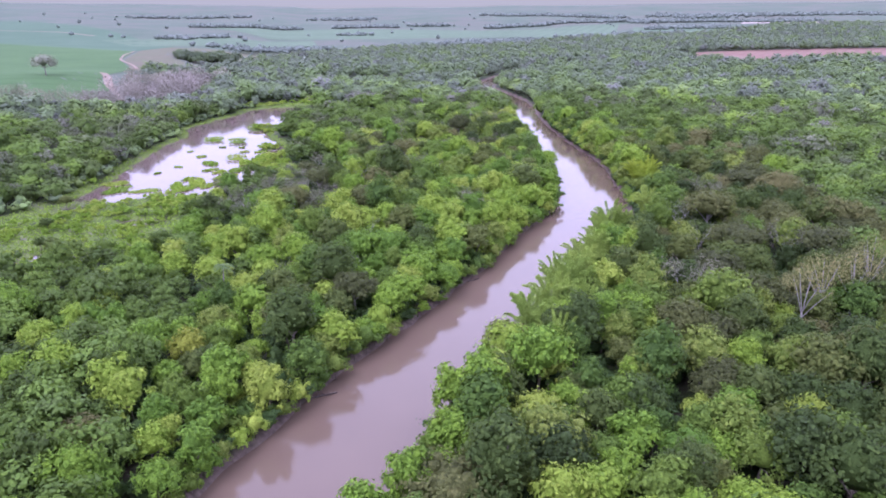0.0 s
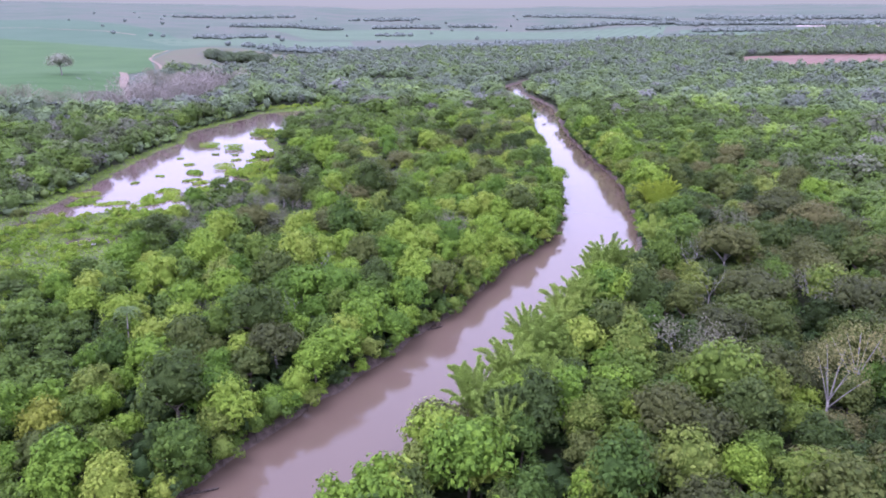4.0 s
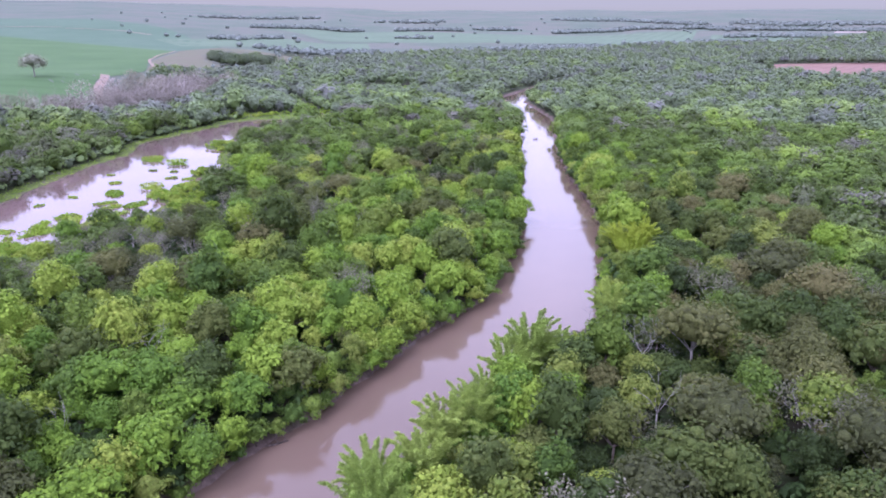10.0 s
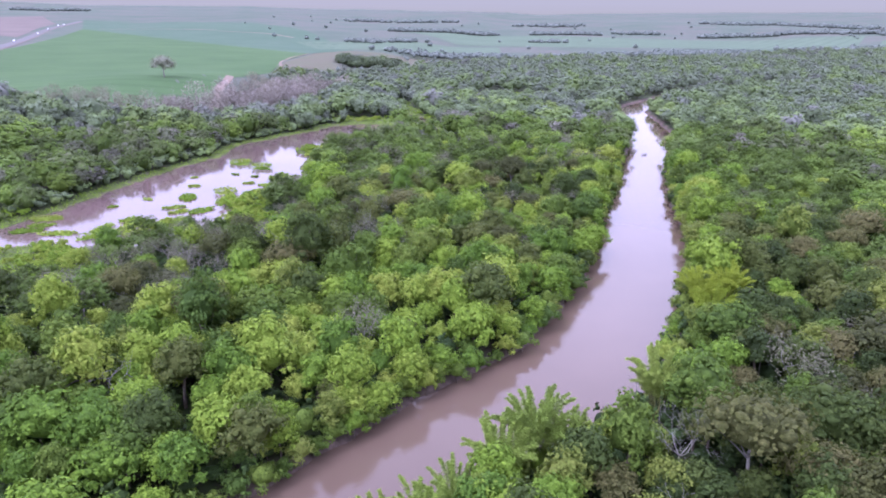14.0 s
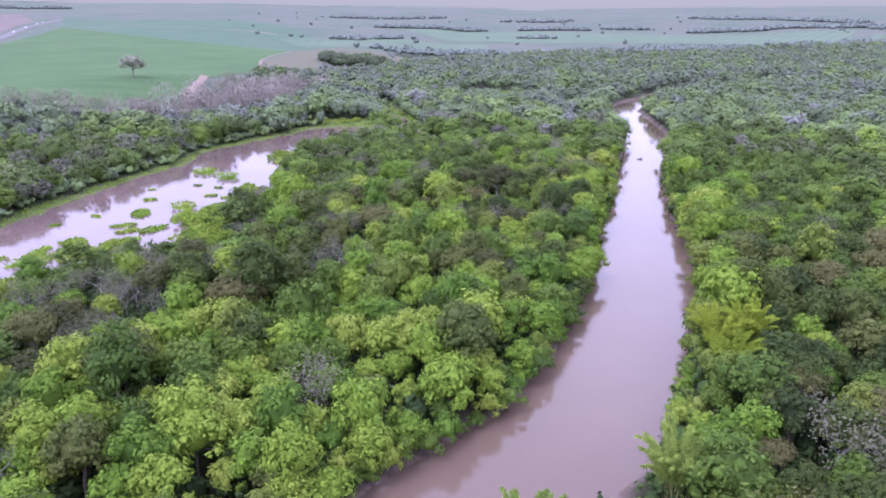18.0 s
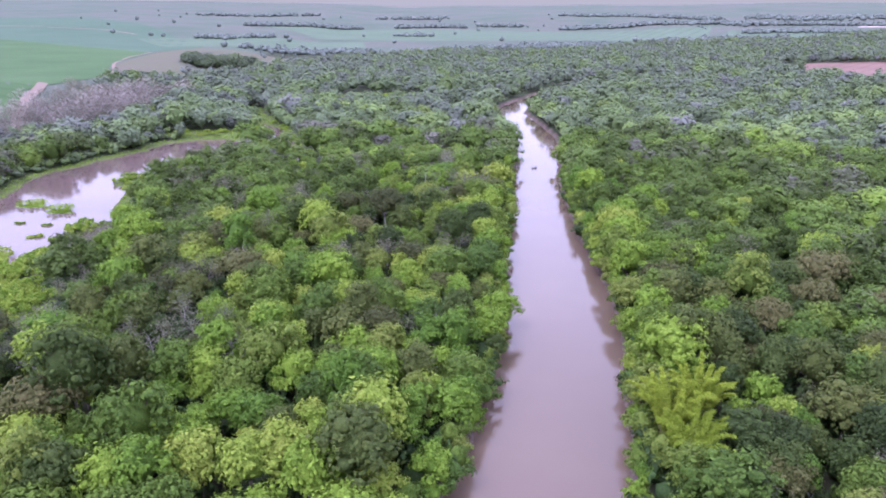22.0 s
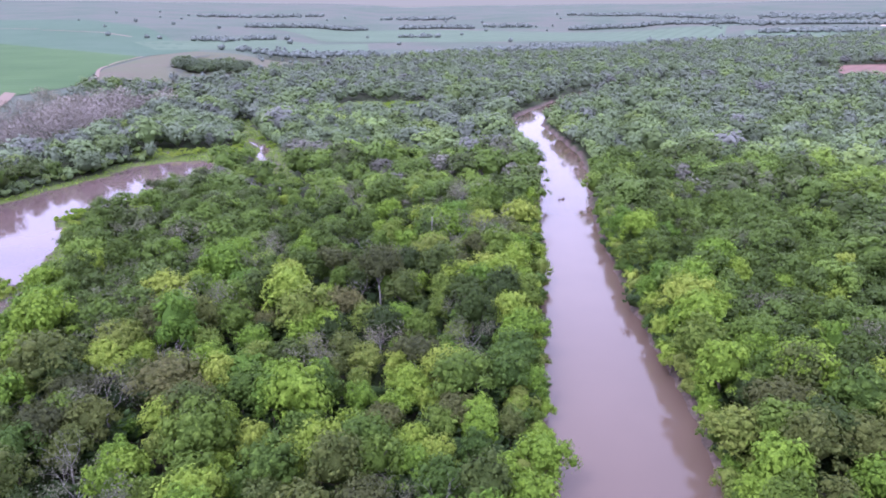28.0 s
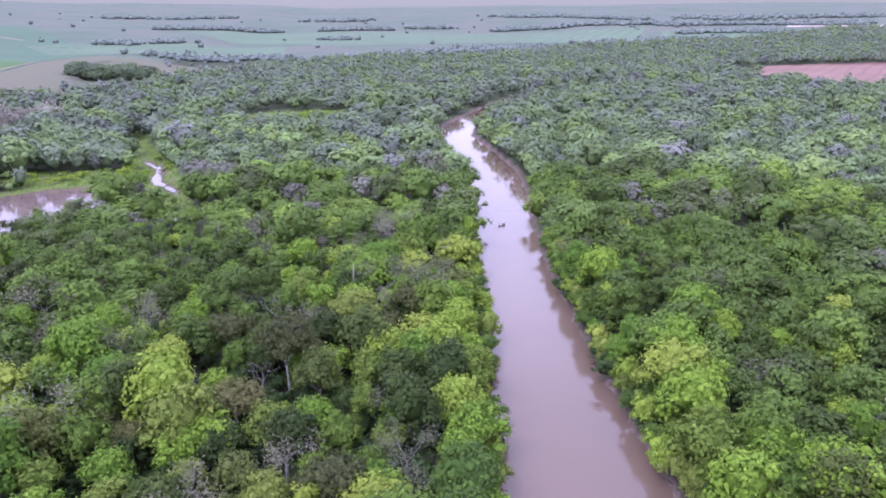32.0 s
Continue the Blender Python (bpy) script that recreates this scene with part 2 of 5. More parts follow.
def water_material(name, silt, deep, ripple):
    m, nt, bsdf, out = material(name)
    col = ramp(nt, noise_of(nt, 0.02, 3.0), [(0.35, deep), (0.65, silt)])
    nt.links.new(col, bsdf.inputs["Base Color"])
    bsdf.inputs["Roughness"].default_value = 0.07
    bsdf.inputs["IOR"].default_value = 1.38
    stretch = nt.nodes.new("ShaderNodeMapping")
    stretch.inputs["Scale"].default_value = (1.0, 0.55, 1.0)
    nt.links.new(place(nt), stretch.inputs["Vector"])
    fine = noise_of(nt, 1.6, 3.0, stretch.outputs[0])
    calm = noise_of(nt, 0.035, 2.0)
    bump = node(nt, "ShaderNodeBump", Strength=ripple, Distance=0.12)
    nt.links.new(calc(nt, "MULTIPLY", fine, calc(nt, "MULTIPLY_ADD", calm, 1.6, -0.2)), bump.inputs["Height"])
    nt.links.new(bump.outputs[0], bsdf.inputs["Normal"])
    return m


def crop_material(name, a, b, turn, row):
    m, nt, bsdf, out = material(name)
    spin = nt.nodes.new("ShaderNodeMapping")
    spin.inputs["Rotation"].default_value = (0, 0, radians(turn))
    nt.links.new(place(nt), spin.inputs["Vector"])
    wave = node(nt, "ShaderNodeTexWave", Scale=row, Distortion=3.0, Detail=2.0)
    wave.inputs["Detail Scale"].default_value = 0.4
    nt.links.new(spin.outputs[0], wave.inputs["Vector"])
    col = ramp(nt, noise_of(nt, 0.012, 5.0), [(0.3, a), (0.7, b)])
    lines = calc(nt, "MULTIPLY", calc(nt, "POWER", wave.outputs["Fac"], 6.0), 0.35)
    col = blend(nt, lines, col, (a[0] * 0.6, a[1] * 0.62, a[2] * 0.6))
    nt.links.new(col, bsdf.inputs["Base Color"])
    bsdf.inputs["Roughness"].default_value = 0.95
    bsdf.inputs["Specular IOR Level"].default_value = 0.1
    bump = node(nt, "ShaderNodeBump", Strength=0.4, Distance=0.3)
    nt.links.new(noise_of(nt, 0.9, 4.0), bump.inputs["Height"])
    nt.links.new(bump.outputs[0], bsdf.inputs["Normal"])
    return m


ground_cover = ground_material()
river_water = water_material("river_water", (0.130, 0.092, 0.064), (0.116, 0.081, 0.056), 0.08)
pond_water = water_material("pond_water", (0.135, 0.094, 0.080), (0.100, 0.070, 0.060), 0.025)
crop_green = crop_material("young_crop", (0.054, 0.100, 0.034), (0.074, 0.126, 0.044), 62, 0.012)
crop_dark = crop_material("older_crop", (0.066, 0.110, 0.062), (0.082, 0.124, 0.074), 80, 0.010)
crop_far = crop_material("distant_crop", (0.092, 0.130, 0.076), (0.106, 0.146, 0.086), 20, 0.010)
soil_red = crop_material("red_soil", (0.160, 0.098, 0.074), (0.195, 0.122, 0.092), 35, 0.02)
soil_brown = crop_material("brown_soil", (0.130, 0.108, 0.086), (0.156, 0.130, 0.104), 35, 0.02)
soil_pale = crop_material("pale_stubble", (0.400, 0.330, 0.270), (0.470, 0.400, 0.330), 10, 0.02)
grass_dry = crop_material("dry_grass", (0.120, 0.104, 0.070), (0.104, 0.116, 0.060), 40, 0.02)
asphalt = bark("asphalt", (0.105, 0.100, 0.088), (0.140, 0.134, 0.118), 0.4)
track_earth = bark("track_earth", (0.17, 0.13, 0.09), (0.22, 0.165, 0.12), 0.3)
paint_white = bark("lorry_white", (0.74, 0.74, 0.74), (0.82, 0.82, 0.82), 1.0)
rubber = bark("rubber_black", (0.015, 0.015, 0.016), (0.03, 0.03, 0.03), 3.0)
glass_dark = bark("cab_glass", (0.02, 0.025, 0.03), (0.03, 0.035, 0.04), 1.0)
glass_dark.node_tree.nodes["Principled BSDF"].inputs["Roughness"].default_value = 0.1


# ---- the plan ----
def smooth(a, b, v):
    t = np.clip((v - a) / (b - a), 0, 1)
    return t * t * (3 - 2 * t)


def wob(x, y, size):
    """A soft field of bumps between about -1 and 1."""
    x, y = np.asarray(x, float) / size, np.asarray(y, float) / size
    return (np.sin(x * 1.7 + 2.1 * np.sin(y * 0.9 + 0.3)) + np.sin(y * 2.1 + 1.6 * np.sin(x * 1.3 + 1.1)) + np.sin((x + y) * 3.1 + 0.7) * 0.6 + np.sin((x - y) * 4.3) * 0.4) / 3.0


# the two waterlines of the river, taken in pairs going upstream
BANKS = [((-150, -50), (-124, -64)), ((-75, 35), (-48, 21)), ((-40, 91), (-12, 77)), ((-22, 132), (5, 118)), ((-6, 160), (20, 146)), ((11, 192), (37, 175)),
         ((28, 231), (57, 217)), ((40, 252), (69, 243)), ((45, 277), (73.5, 268)), ((49, 320), (78, 318)), ((47.5, 352), (78.5, 345)),
         ((47, 385), (74.5, 381)), ((48.5, 409), (73, 410)), ((46, 462), (70, 466)), ((48.5, 515), (69, 507)), ((50, 535), (71, 545)),
         ((46, 600), (70.5, 588)), ((40, 625), (66, 630)), ((29.5, 700), (51, 708)), ((34, 745), (54, 735)), ((50, 800), (68, 790)),
         ((70, 855), (88, 845)), ((105, 920), (120, 905)), ((160, 970), (168, 950)), ((245, 1012), (250, 992)), ((360, 1020), (362, 1000))]


def dense(pts, step=3.0):
    pts = np.array(pts, float)
    out = []
    for a, b in zip(pts[:-1], pts[1:]):
        n = max(2, int(np.linalg.norm(b[:2] - a[:2]) / step))
        for i in range(n):
            out.append(a + (b - a) * i / n)
    out.append(pts[-1])
    return np.array(out)


def softened(line, rounds=4):
    for _ in range(rounds):
        line[1:-1] = (line[:-2] + 2 * line[1:-1] + line[2:]) / 4
    return line


CENTRE = softened(dense([((l[0] + r[0]) / 2, (l[1] + r[1]) / 2, math.dist(l, r) / 2) for l, r in BANKS]))


def river_gap(x, y):
    """Metres from the river's waterline: below zero in the water."""
    x, y = np.asarray(x, float), np.asarray(y, float)
    best = np.full(x.shape, 1e9)
    for cx, cy, half in CENTRE:
        best = np.minimum(best, np.hypot(x - cx, y - cy) - half)
    return best + 1.1 + 0.9 * wob(x, y, 7.0) + 0.5 * wob(x + 40, y, 3.0)


POND = [(-150, 276), (-150, 320), (-154, 345), (-158, 400), (-155, 425), (-162, 445), (-166, 465), (-157, 500), (-150, 528), (-147, 550), (-134, 562), (-112, 558),
        (-96, 540), (-103, 522), (-109, 496), (-106, 468), (-114, 452), (-104, 418), (-91, 396), (-85, 362), (-82, 340), (-86, 314), (-89, 290),
        (-100, 278), (-120, 282), (-136, 268)]
# green knolls that rise out of the pond: centre and half axes
KNOLLS = [(-90, 351, 6, 16), (-119, 459, 8, 11), (-96, 388, 5, 8), (-97, 306, 5, 9)]
# small pools: centre, half length, half width, turn
POOLS = [(-109, 243, 9, 3.0, 20), (-113, 268, 4, 1.8, 40), (-128, 203, 8, 2.2, 60), (-142, 262, 9, 2.4, 50), (-99, 589, 40, 2.4, 118), (-86, 534, 5, 2.0, 20),
         (-62, 514, 5, 2.0, 10), (-82, 737, 13, 2.4, 5), (-55, 771, 6, 2.0, 0), (-120, 560, 8, 3.0, 160)]


def pond_gap(x, y):
    x, y = np.asarray(x, float), np.asarray(y, float)
    best, inside = np.full(x.shape, 1e9), np.zeros(x.shape, bool)
    for (ax, ay), (bx, by) in zip(POND, POND[1:] + POND[:1]):
        ex, ey = bx - ax, by - ay
        t = np.clip(((x - ax) * ex + (y - ay) * ey) / (ex * ex + ey * ey), 0, 1)
        best = np.minimum(best, np.hypot(x - ax - t * ex, y - ay - t * ey))
        if ay != by:
            inside ^= ((ay > y) != (by > y)) & (x < ex * (y - ay) / (by - ay) + ax)
    gap = np.where(inside, -best, best) + 1.4 * wob(x, y, 8.0) + 0.7 * wob(x + 11, y, 3.2)
    for cx, cy, a, b in KNOLLS:
        gap = np.maximum(gap, (1 - np.hypot((x - cx) / a, (y - cy) / b)) * a + 0.8 * wob(x, y, 4.5))
    for cx, cy, a, b, turn in POOLS:
        c, s = math.cos(radians(turn)), math.sin(radians(turn))
        u, v = (x - cx) * c + (y - cy) * s, -(x - cx) * s + (y - cy) * c
        gap = np.minimum(gap, (np.hypot(u / a, (v + 0.06 * a * np.sin(u * 5.0 / a)) / b) - 1) * b + 0.6 * wob(x, y, 4.0))
    return gap


def upland(x, y):
    s = -0.989 * (x + 230) - 0.148 * (y - 480)
    left = 11 * smooth(-30, 80, s) + 0.021 * np.maximum(0, s - 60)
    ahead = 0.026 * np.maximum(0, y - 1350) * smooth(1300, 1700, y)
    right = 6 * smooth(250, 450, x) + 0.006 * np.maximum(0, x - 450)
    far = smooth(1300, 2600, np.hypot(x, y))
    rise = 9 * np.exp(-((x + 365) / 80) ** 2 - ((y - 640) / 110) ** 2)
    return 1.4 + rise + left + ahead + right + far * (7 * np.sin(x / 310 + 1.3) * np.sin(y / 420 + 0.4) + 4 * np.sin(x / 150 + y / 230))


def marsh_share(x, y, pond):
    """Where low wet meadow takes the place of trees, 0 to 1."""
    far_bank = -0.8 * (x < -132)
    belt = 1 - smooth(4.0 - far_bank, 7.0 - far_bank, pond + 2.0 * wob(x, y, 14))
    shore = 1 - smooth(0.75, 1.2, np.hypot((x + 91) / 10, (y - 352) / 22) + 0.2 * wob(x, y, 11))
    shore = np.maximum(shore, 1 - smooth(0.75, 1.2, np.hypot((x + 112) / 15, (y - 456) / 20) + 0.2 * wob(x, y, 11)))
    inlet = 1 - smooth(0.75, 1.2, np.hypot((0.55 * (x + 77) - 0.835 * (y - 321)) / 30, (0.835 * (x + 77) + 0.55 * (y - 321)) / 12) + 0.2 * wob(x, y, 11))
    shore = np.maximum(shore, inlet)
    south = (1 - smooth(0.75, 1.15, np.hypot((x + 122) / 44, (y - 232) / 60) + 0.16 * wob(x, y, 20))) * (x < -84)
    tip = 1 - smooth(0.7, 1.2, np.hypot((x + 128) / 45, (y - 575) / 18) + 0.2 * wob(x, y, 12))
    glade = 1 - smooth(0.7, 1.2, np.hypot((x + 66) / 50, (y - 768) / 46) + 0.2 * wob(x, y, 17))
    along, across = -0.469 * (x + 94) + 0.883 * (y - 578), 0.883 * (x + 94) + 0.469 * (y - 578)
    channel = 1 - smooth(0.7, 1.15, np.hypot(along / 52, across / 11) + 0.2 * wob(x, y, 12))
    gap_right = 1 - smooth(0.7, 1.2, np.hypot((x - 138) / 18, (y - 485) / 13) + 0.2 * wob(x, y, 9))
    return np.clip(np.maximum.reduce([belt * (x < -60), shore, south, tip, glade, channel, gap_right]), 0, 1)


def ground_height(x, y, river=None, pond=None):
    x, y = np.asarray(x, float), np.asarray(y, float)
    river = river_gap(x, y) if river is None else river
    pond = pond_gap(x, y) if pond is None else pond
    h = upland(x, y) + 0.25 * wob(x, y, 25)
    h = np.where(pond < 40, np.minimum(h, np.clip(0.12 * pond, -0.7, 9)), h)
    h = np.where(river < 30, np.minimum(h, np.clip(0.75 * river, -1.6, 9)), h)
    return h


# ---- the ground: one sheet out to the horizon ----
def spread(lo, hi, step, out):
    mid = list(np.arange(lo, hi + 0.01, step))
    for sign, end in ((-1, mid[0]), (1, mid[-1])):
        d, at = step, end
        while abs(at) < out:
            d *= 1.13
            at += sign * d
            mid.append(at)
    return np.array(sorted(mid))


def mesh_of(name, verts, faces, mat, width=3):
    me = bpy.data.meshes.new(name)
    verts, faces = np.asarray(verts, np.float32), np.asarray(faces, np.int32)
    n = len(faces)
    me.vertices.add(len(verts))
    me.vertices.foreach_set("co", verts.ravel())
    me.loops.add(n * width)
    me.loops.foreach_set("vertex_index", faces.ravel())
    me.polygons.add(n)
    me.polygons.foreach_set("loop_start", np.arange(0, n * width, width, dtype=np.int32))
    me.update(calc_edges=True)
    if mat:
        me.materials.append(mat)
    return me


def attach(me, key, values):
    me.attributes.new(key, "FLOAT", "POINT").data.foreach_set("value", np.asarray(values, np.float32))


def grid_faces(nx, ny):
    i = (np.arange(ny - 1)[:, None] * nx + np.arange(nx - 1)[None, :]).ravel()
    return np.stack([i, i + 1, i + nx + 1, i + nx], 1)


gx, gy = spread(-445, 145, 2.7, 5600), spread(40, 760, 2.8, 5600)
GX, GY = np.meshgrid(gx, gy)
GX, GY = GX.ravel(), GY.ravel()
g_river, g_pond = river_gap(GX, GY), pond_gap(GX, GY)
g_height = ground_height(GX, GY, g_river, g_pond)
ground_mesh = mesh_of("ground", np.stack([GX, GY, g_height], 1), grid_faces(len(gx), len(gy)), ground_cover, 4)
ground_mesh.polygons.foreach_set("use_smooth", [True] * len(ground_mesh.polygons))
g_side = -0.989 * (GX + 230) - 0.148 * (GY - 480)
g_pasture = np.maximum.reduce([smooth(5, 40, g_side), smooth(1350, 1500, GY + 60 * wob(GX, GY, 200)), smooth(700, 800, GX)])
attach(ground_mesh, "pasture", g_pasture)
attach(ground_mesh, "marsh", marsh_share(GX, GY, g_pond) * smooth(-0.2, 0.5, g_pond))
attach(ground_mesh, "mud", np.maximum((1 - smooth(1.2, 2.6, g_river)), (1 - smooth(0.0, 0.9, g_pond + 0.5 * wob(GX, GY, 6)))))
ground = tagged(new("ground", ground_mesh), "forest floor of leaf litter with muddy banks, wet meadow and rolling pasture", "ground", kind="structure")

# water
left_side, right_side = [], []
for k in range(len(CENTRE)):
    a, b = CENTRE[max(0, k - 2)], CENTRE[min(len(CENTRE) - 1, k + 2)]
    d = (b - a)[:2] / np.linalg.norm((b - a)[:2])
    c, half = CENTRE[k][:2], CENTRE[k][2] + 3.5
    left_side.append((c[0] - d[1] * half, c[1] + d[0] * half, 0))
    right_side.append((c[0] + d[1] * half, c[1] - d[0] * half, 0))
n = len(CENTRE)
river = new("river", mesh_of("river", left_side + right_side, [(k, n + k, n + k + 1, k + 1) for k in range(n - 1)], river_water, 4))
tagged(river, "wide silty brown river with a calm sky-reflecting surface", "river", kind="structure")
pond = new("pond", mesh_of("pond", [(-182, 185, 0), (-52, 185, 0), (-52, 800, 0), (-182, 800, 0)], [(0, 1, 2, 3)], pond_water, 4))
tagged(pond, "shallow oxbow pond with still, pale reflecting water and grass", "pond", kind="structure")


def on_ground(x, y):
    """Height of the ground sheet itself between its grid lines."""
    nx = len(gx)
    i, j = np.clip(np.searchsorted(gx, x) - 1, 0, nx - 2), np.clip(np.searchsorted(gy, y) - 1, 0, len(gy) - 2)
    u, v = (x - gx[i]) / (gx[i + 1] - gx[i]), (y - gy[j]) / (gy[j + 1] - gy[j])
    z = g_height.reshape(len(gy), nx)
    return (z[j, i] * (1 - u) + z[j, i + 1] * u) * (1 - v) + (z[j + 1, i] * (1 - u) + z[j + 1, i + 1] * u) * v


def land_sheet(name, near, far, mat, label, lift=0.7, across=40, kind="structure"):
    """A cultivated patch that follows the land between two lines of points."""
    a, b = np.array(near, float), np.array(far, float)
    u = np.linspace(0, 1, 48)

    def along(p):
        t = np.linspace(0, 1, len(p))
        return np.stack([np.interp(u, t, p[:, 0]), np.interp(u, t, p[:, 1])], 1)
    pa, pb = along(a), along(b)
    v = np.linspace(0, 1, across)[:, None, None]
    pts = (pa[None] * (1 - v) + pb[None] * v).reshape(-1, 2)
    z = on_ground(pts[:, 0], pts[:, 1]) + lift * 0.3
    ob = new(name, mesh_of(name, np.column_stack([pts, z]), grid_faces(48, across), mat, 4))
    return tagged(ob, label, name.replace("_", " "), kind=kind)


land_sheet("crop_field", [(-430, 425), (-366, 472), (-300, 515), (-250, 552), (-312, 655), (-345, 800), (-431, 968), (-497, 1174)],
           [(-830, 840), (-860, 900), (-900, 980), (-960, 1060), (-1060, 1190), (-1170, 1330), (-1300, 1500), (-1440, 1690)], crop_green,
           "green field of young crop with faint contour rows", 1.6)
land_sheet("crop_field", [(-1445, 1694), (-1200, 1560), (-960, 1428), (-730, 1302), (-499, 1176)],
           [(-1900, 2180), (-1600, 2300), (-1250, 2200), (-860, 1850), (-490, 1340)], crop_dark, "darker green crop field on the far slope", 1.0)
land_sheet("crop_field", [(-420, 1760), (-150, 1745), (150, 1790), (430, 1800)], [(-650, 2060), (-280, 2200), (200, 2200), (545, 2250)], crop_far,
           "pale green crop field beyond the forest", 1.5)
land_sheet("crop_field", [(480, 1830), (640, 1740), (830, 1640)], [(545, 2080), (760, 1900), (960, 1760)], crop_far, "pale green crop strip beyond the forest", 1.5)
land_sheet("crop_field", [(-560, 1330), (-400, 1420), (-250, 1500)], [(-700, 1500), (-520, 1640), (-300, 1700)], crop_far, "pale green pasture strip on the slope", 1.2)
land_sheet("ploughed_field", [(376, 1060), (410, 985), (430, 905), (600, 900), (760, 930)], [(410, 1168), (470, 1190), (560, 1215), (660, 1225), (850, 1240)], soil_red,
           "bare red ploughed field among the trees", 0.8)
land_sheet("ploughed_field", [(-1230, 1290), (-1420, 1500), (-1600, 1710), (-1760, 1920)], [(-2000, 1500), (-2150, 1750), (-2200, 2000), (-2150, 2250)], soil_brown,
           "dull brown ploughed field beyond the highway", 1.5)
land_sheet("stubble_field", [(850, 2080), (1000, 2120), (1300, 2000)], [(900, 2190), (1100, 2270), (1450, 2130)], soil_pale, "pale stubble field on the far slope", 1.5)
land_sheet("dry_meadow", [(-300, 800), (-250, 930), (-215, 1080), (-200, 1230)], [(-345, 800), (-425, 968), (-490, 1174), (-520, 1330)], grass_dry,
           "dry brownish meadow with scattered bushes", 0.5)


def ribbon(name, line, half, mat, label, lift):
    line = softened(dense(line, 12.0), 3)[:, :2]
    d = np.gradient(line, axis=0)
    d /= np.linalg.norm(d, axis=1)[:, None]
    side = np.stack([-d[:, 1], d[:, 0]], 1) * half
    pts = np.concatenate([line - side, line, line + side])
    z = on_ground(pts[:, 0], pts[:, 1]) + lift * 0.4
    k = len(line)
    faces = [(i + o, i + 1 + o, i + 1 + o + k, i + o + k) for o in (0, k) for i in range(k - 1)]
    return tagged(new(name, mesh_of(name, np.column_stack([pts, z]), faces, mat, 4)), label, name.split("_")[-1], kind="structure")


ROAD = [(-700, 720), (-886, 932), (-1010, 1075), (-1180, 1270), (-1388, 1500), (-1544, 1690), (-1688, 1877), (-1858, 2123)]
ribbon("road", ROAD, 9.0, asphalt, "grey asphalt highway climbing over the slope", 1.6)
ribbon("road_verge", [(x + 22, y - 16) for x, y in ROAD], 7.0, soil_brown, "bare reddish earth verge beside the highway", 1.4)
ribbon("field_track", [(-236, 535), (-262, 575), (-300, 640), (-306, 660), (-330, 700)], 3.5, track_earth, "bare reddish dirt track along the crop field", 1.2)
ribbon("field_track", [(-345, 815), (-372, 870), (-415, 940), (-431, 968), (-470, 1070), (-497, 1174)], 1.8, track_earth, "pale dirt track on the edge of the meadow", 1.3)
ribbon("field_track", [(-1400, 1700), (-1258, 1747), (-1058, 1737)], 5.0, track_earth, "pale dirt terrace line across the crop slope", 1.8)
ribbon("field_track", [(-1026, 1701), (-868, 1673), (-760, 1600)], 4.0, track_earth, "pale dirt terrace line across the crop slope", 1.8)


# ---- building blocks for plants ----
def ico(level):
    bm = bmesh.new()
    bmesh.ops.create_icosphere(bm, subdivisions=level, radius=1.0)
    v = np.array([q.co for q in bm.verts])
    f = np.array([[q.index for q in p.verts] for p in bm.faces])
    bm.free()
    return v, f


ICO = {0: ico(1), 1: ico(2)}


def joined(pieces):
    vs, fs, at = [], [], 0
    for v, f in pieces:
        vs.append(v)
        fs.append(f + at)
        at += len(v)
    return np.concatenate(vs), np.concatenate(fs)


def unit(v):
    return v / np.maximum(np.linalg.norm(v, axis=-1, keepdims=True), 1e-6)


def leaf_cards(rng, at, normal, size, slim=0.6, along=None, cup=0.25):
    """Leaf sprays: small folded diamonds of two triangles, at the points given, facing the normals."""
    k = len(at)
    pick = rng.normal(size=(k, 3)) if along is None else along
    u = unit(pick - normal * np.sum(pick * normal, 1, keepdims=True))
    w = np.cross(normal, u)
    s = np.asarray(size).reshape(-1, 1) * np.ones((k, 1))
    tilt = rng.uniform(0.7, 1.3, (k, 1))
    v = np.stack([at - u * s, at + w * s * slim * tilt - normal * s * cup, at + u * s * tilt, at - w * s * slim - normal * s * cup], 1).reshape(-1, 3)
    b = np.arange(k)[:, None] * 4
    return v, np.concatenate([b + np.array([0, 1, 2]), b + np.array([0, 2, 3])], 0)


def lumpy(rng, level, centre, radii, rough):
    v, f = ICO[level]
    ph = rng.uniform(0, 6.3, 6)
    d = 1 + rough * (np.sin(v[:, 0] * 4.1 + ph[0]) * np.sin(v[:, 1] * 3.7 + ph[1]) + np.sin(v[:, 2] * 4.6 + ph[2]) * np.sin(v[:, 0] * 3.1 + ph[3])
                     + 0.8 * np.sin(v[:, 1] * 7.3 + ph[4]) * np.sin(v[:, 2] * 6.1 + ph[5]))
    d *= 1 + rng.uniform(-0.11, 0.11, len(v))
    return v * d[:, None] * np.array(radii) + np.array(centre), f


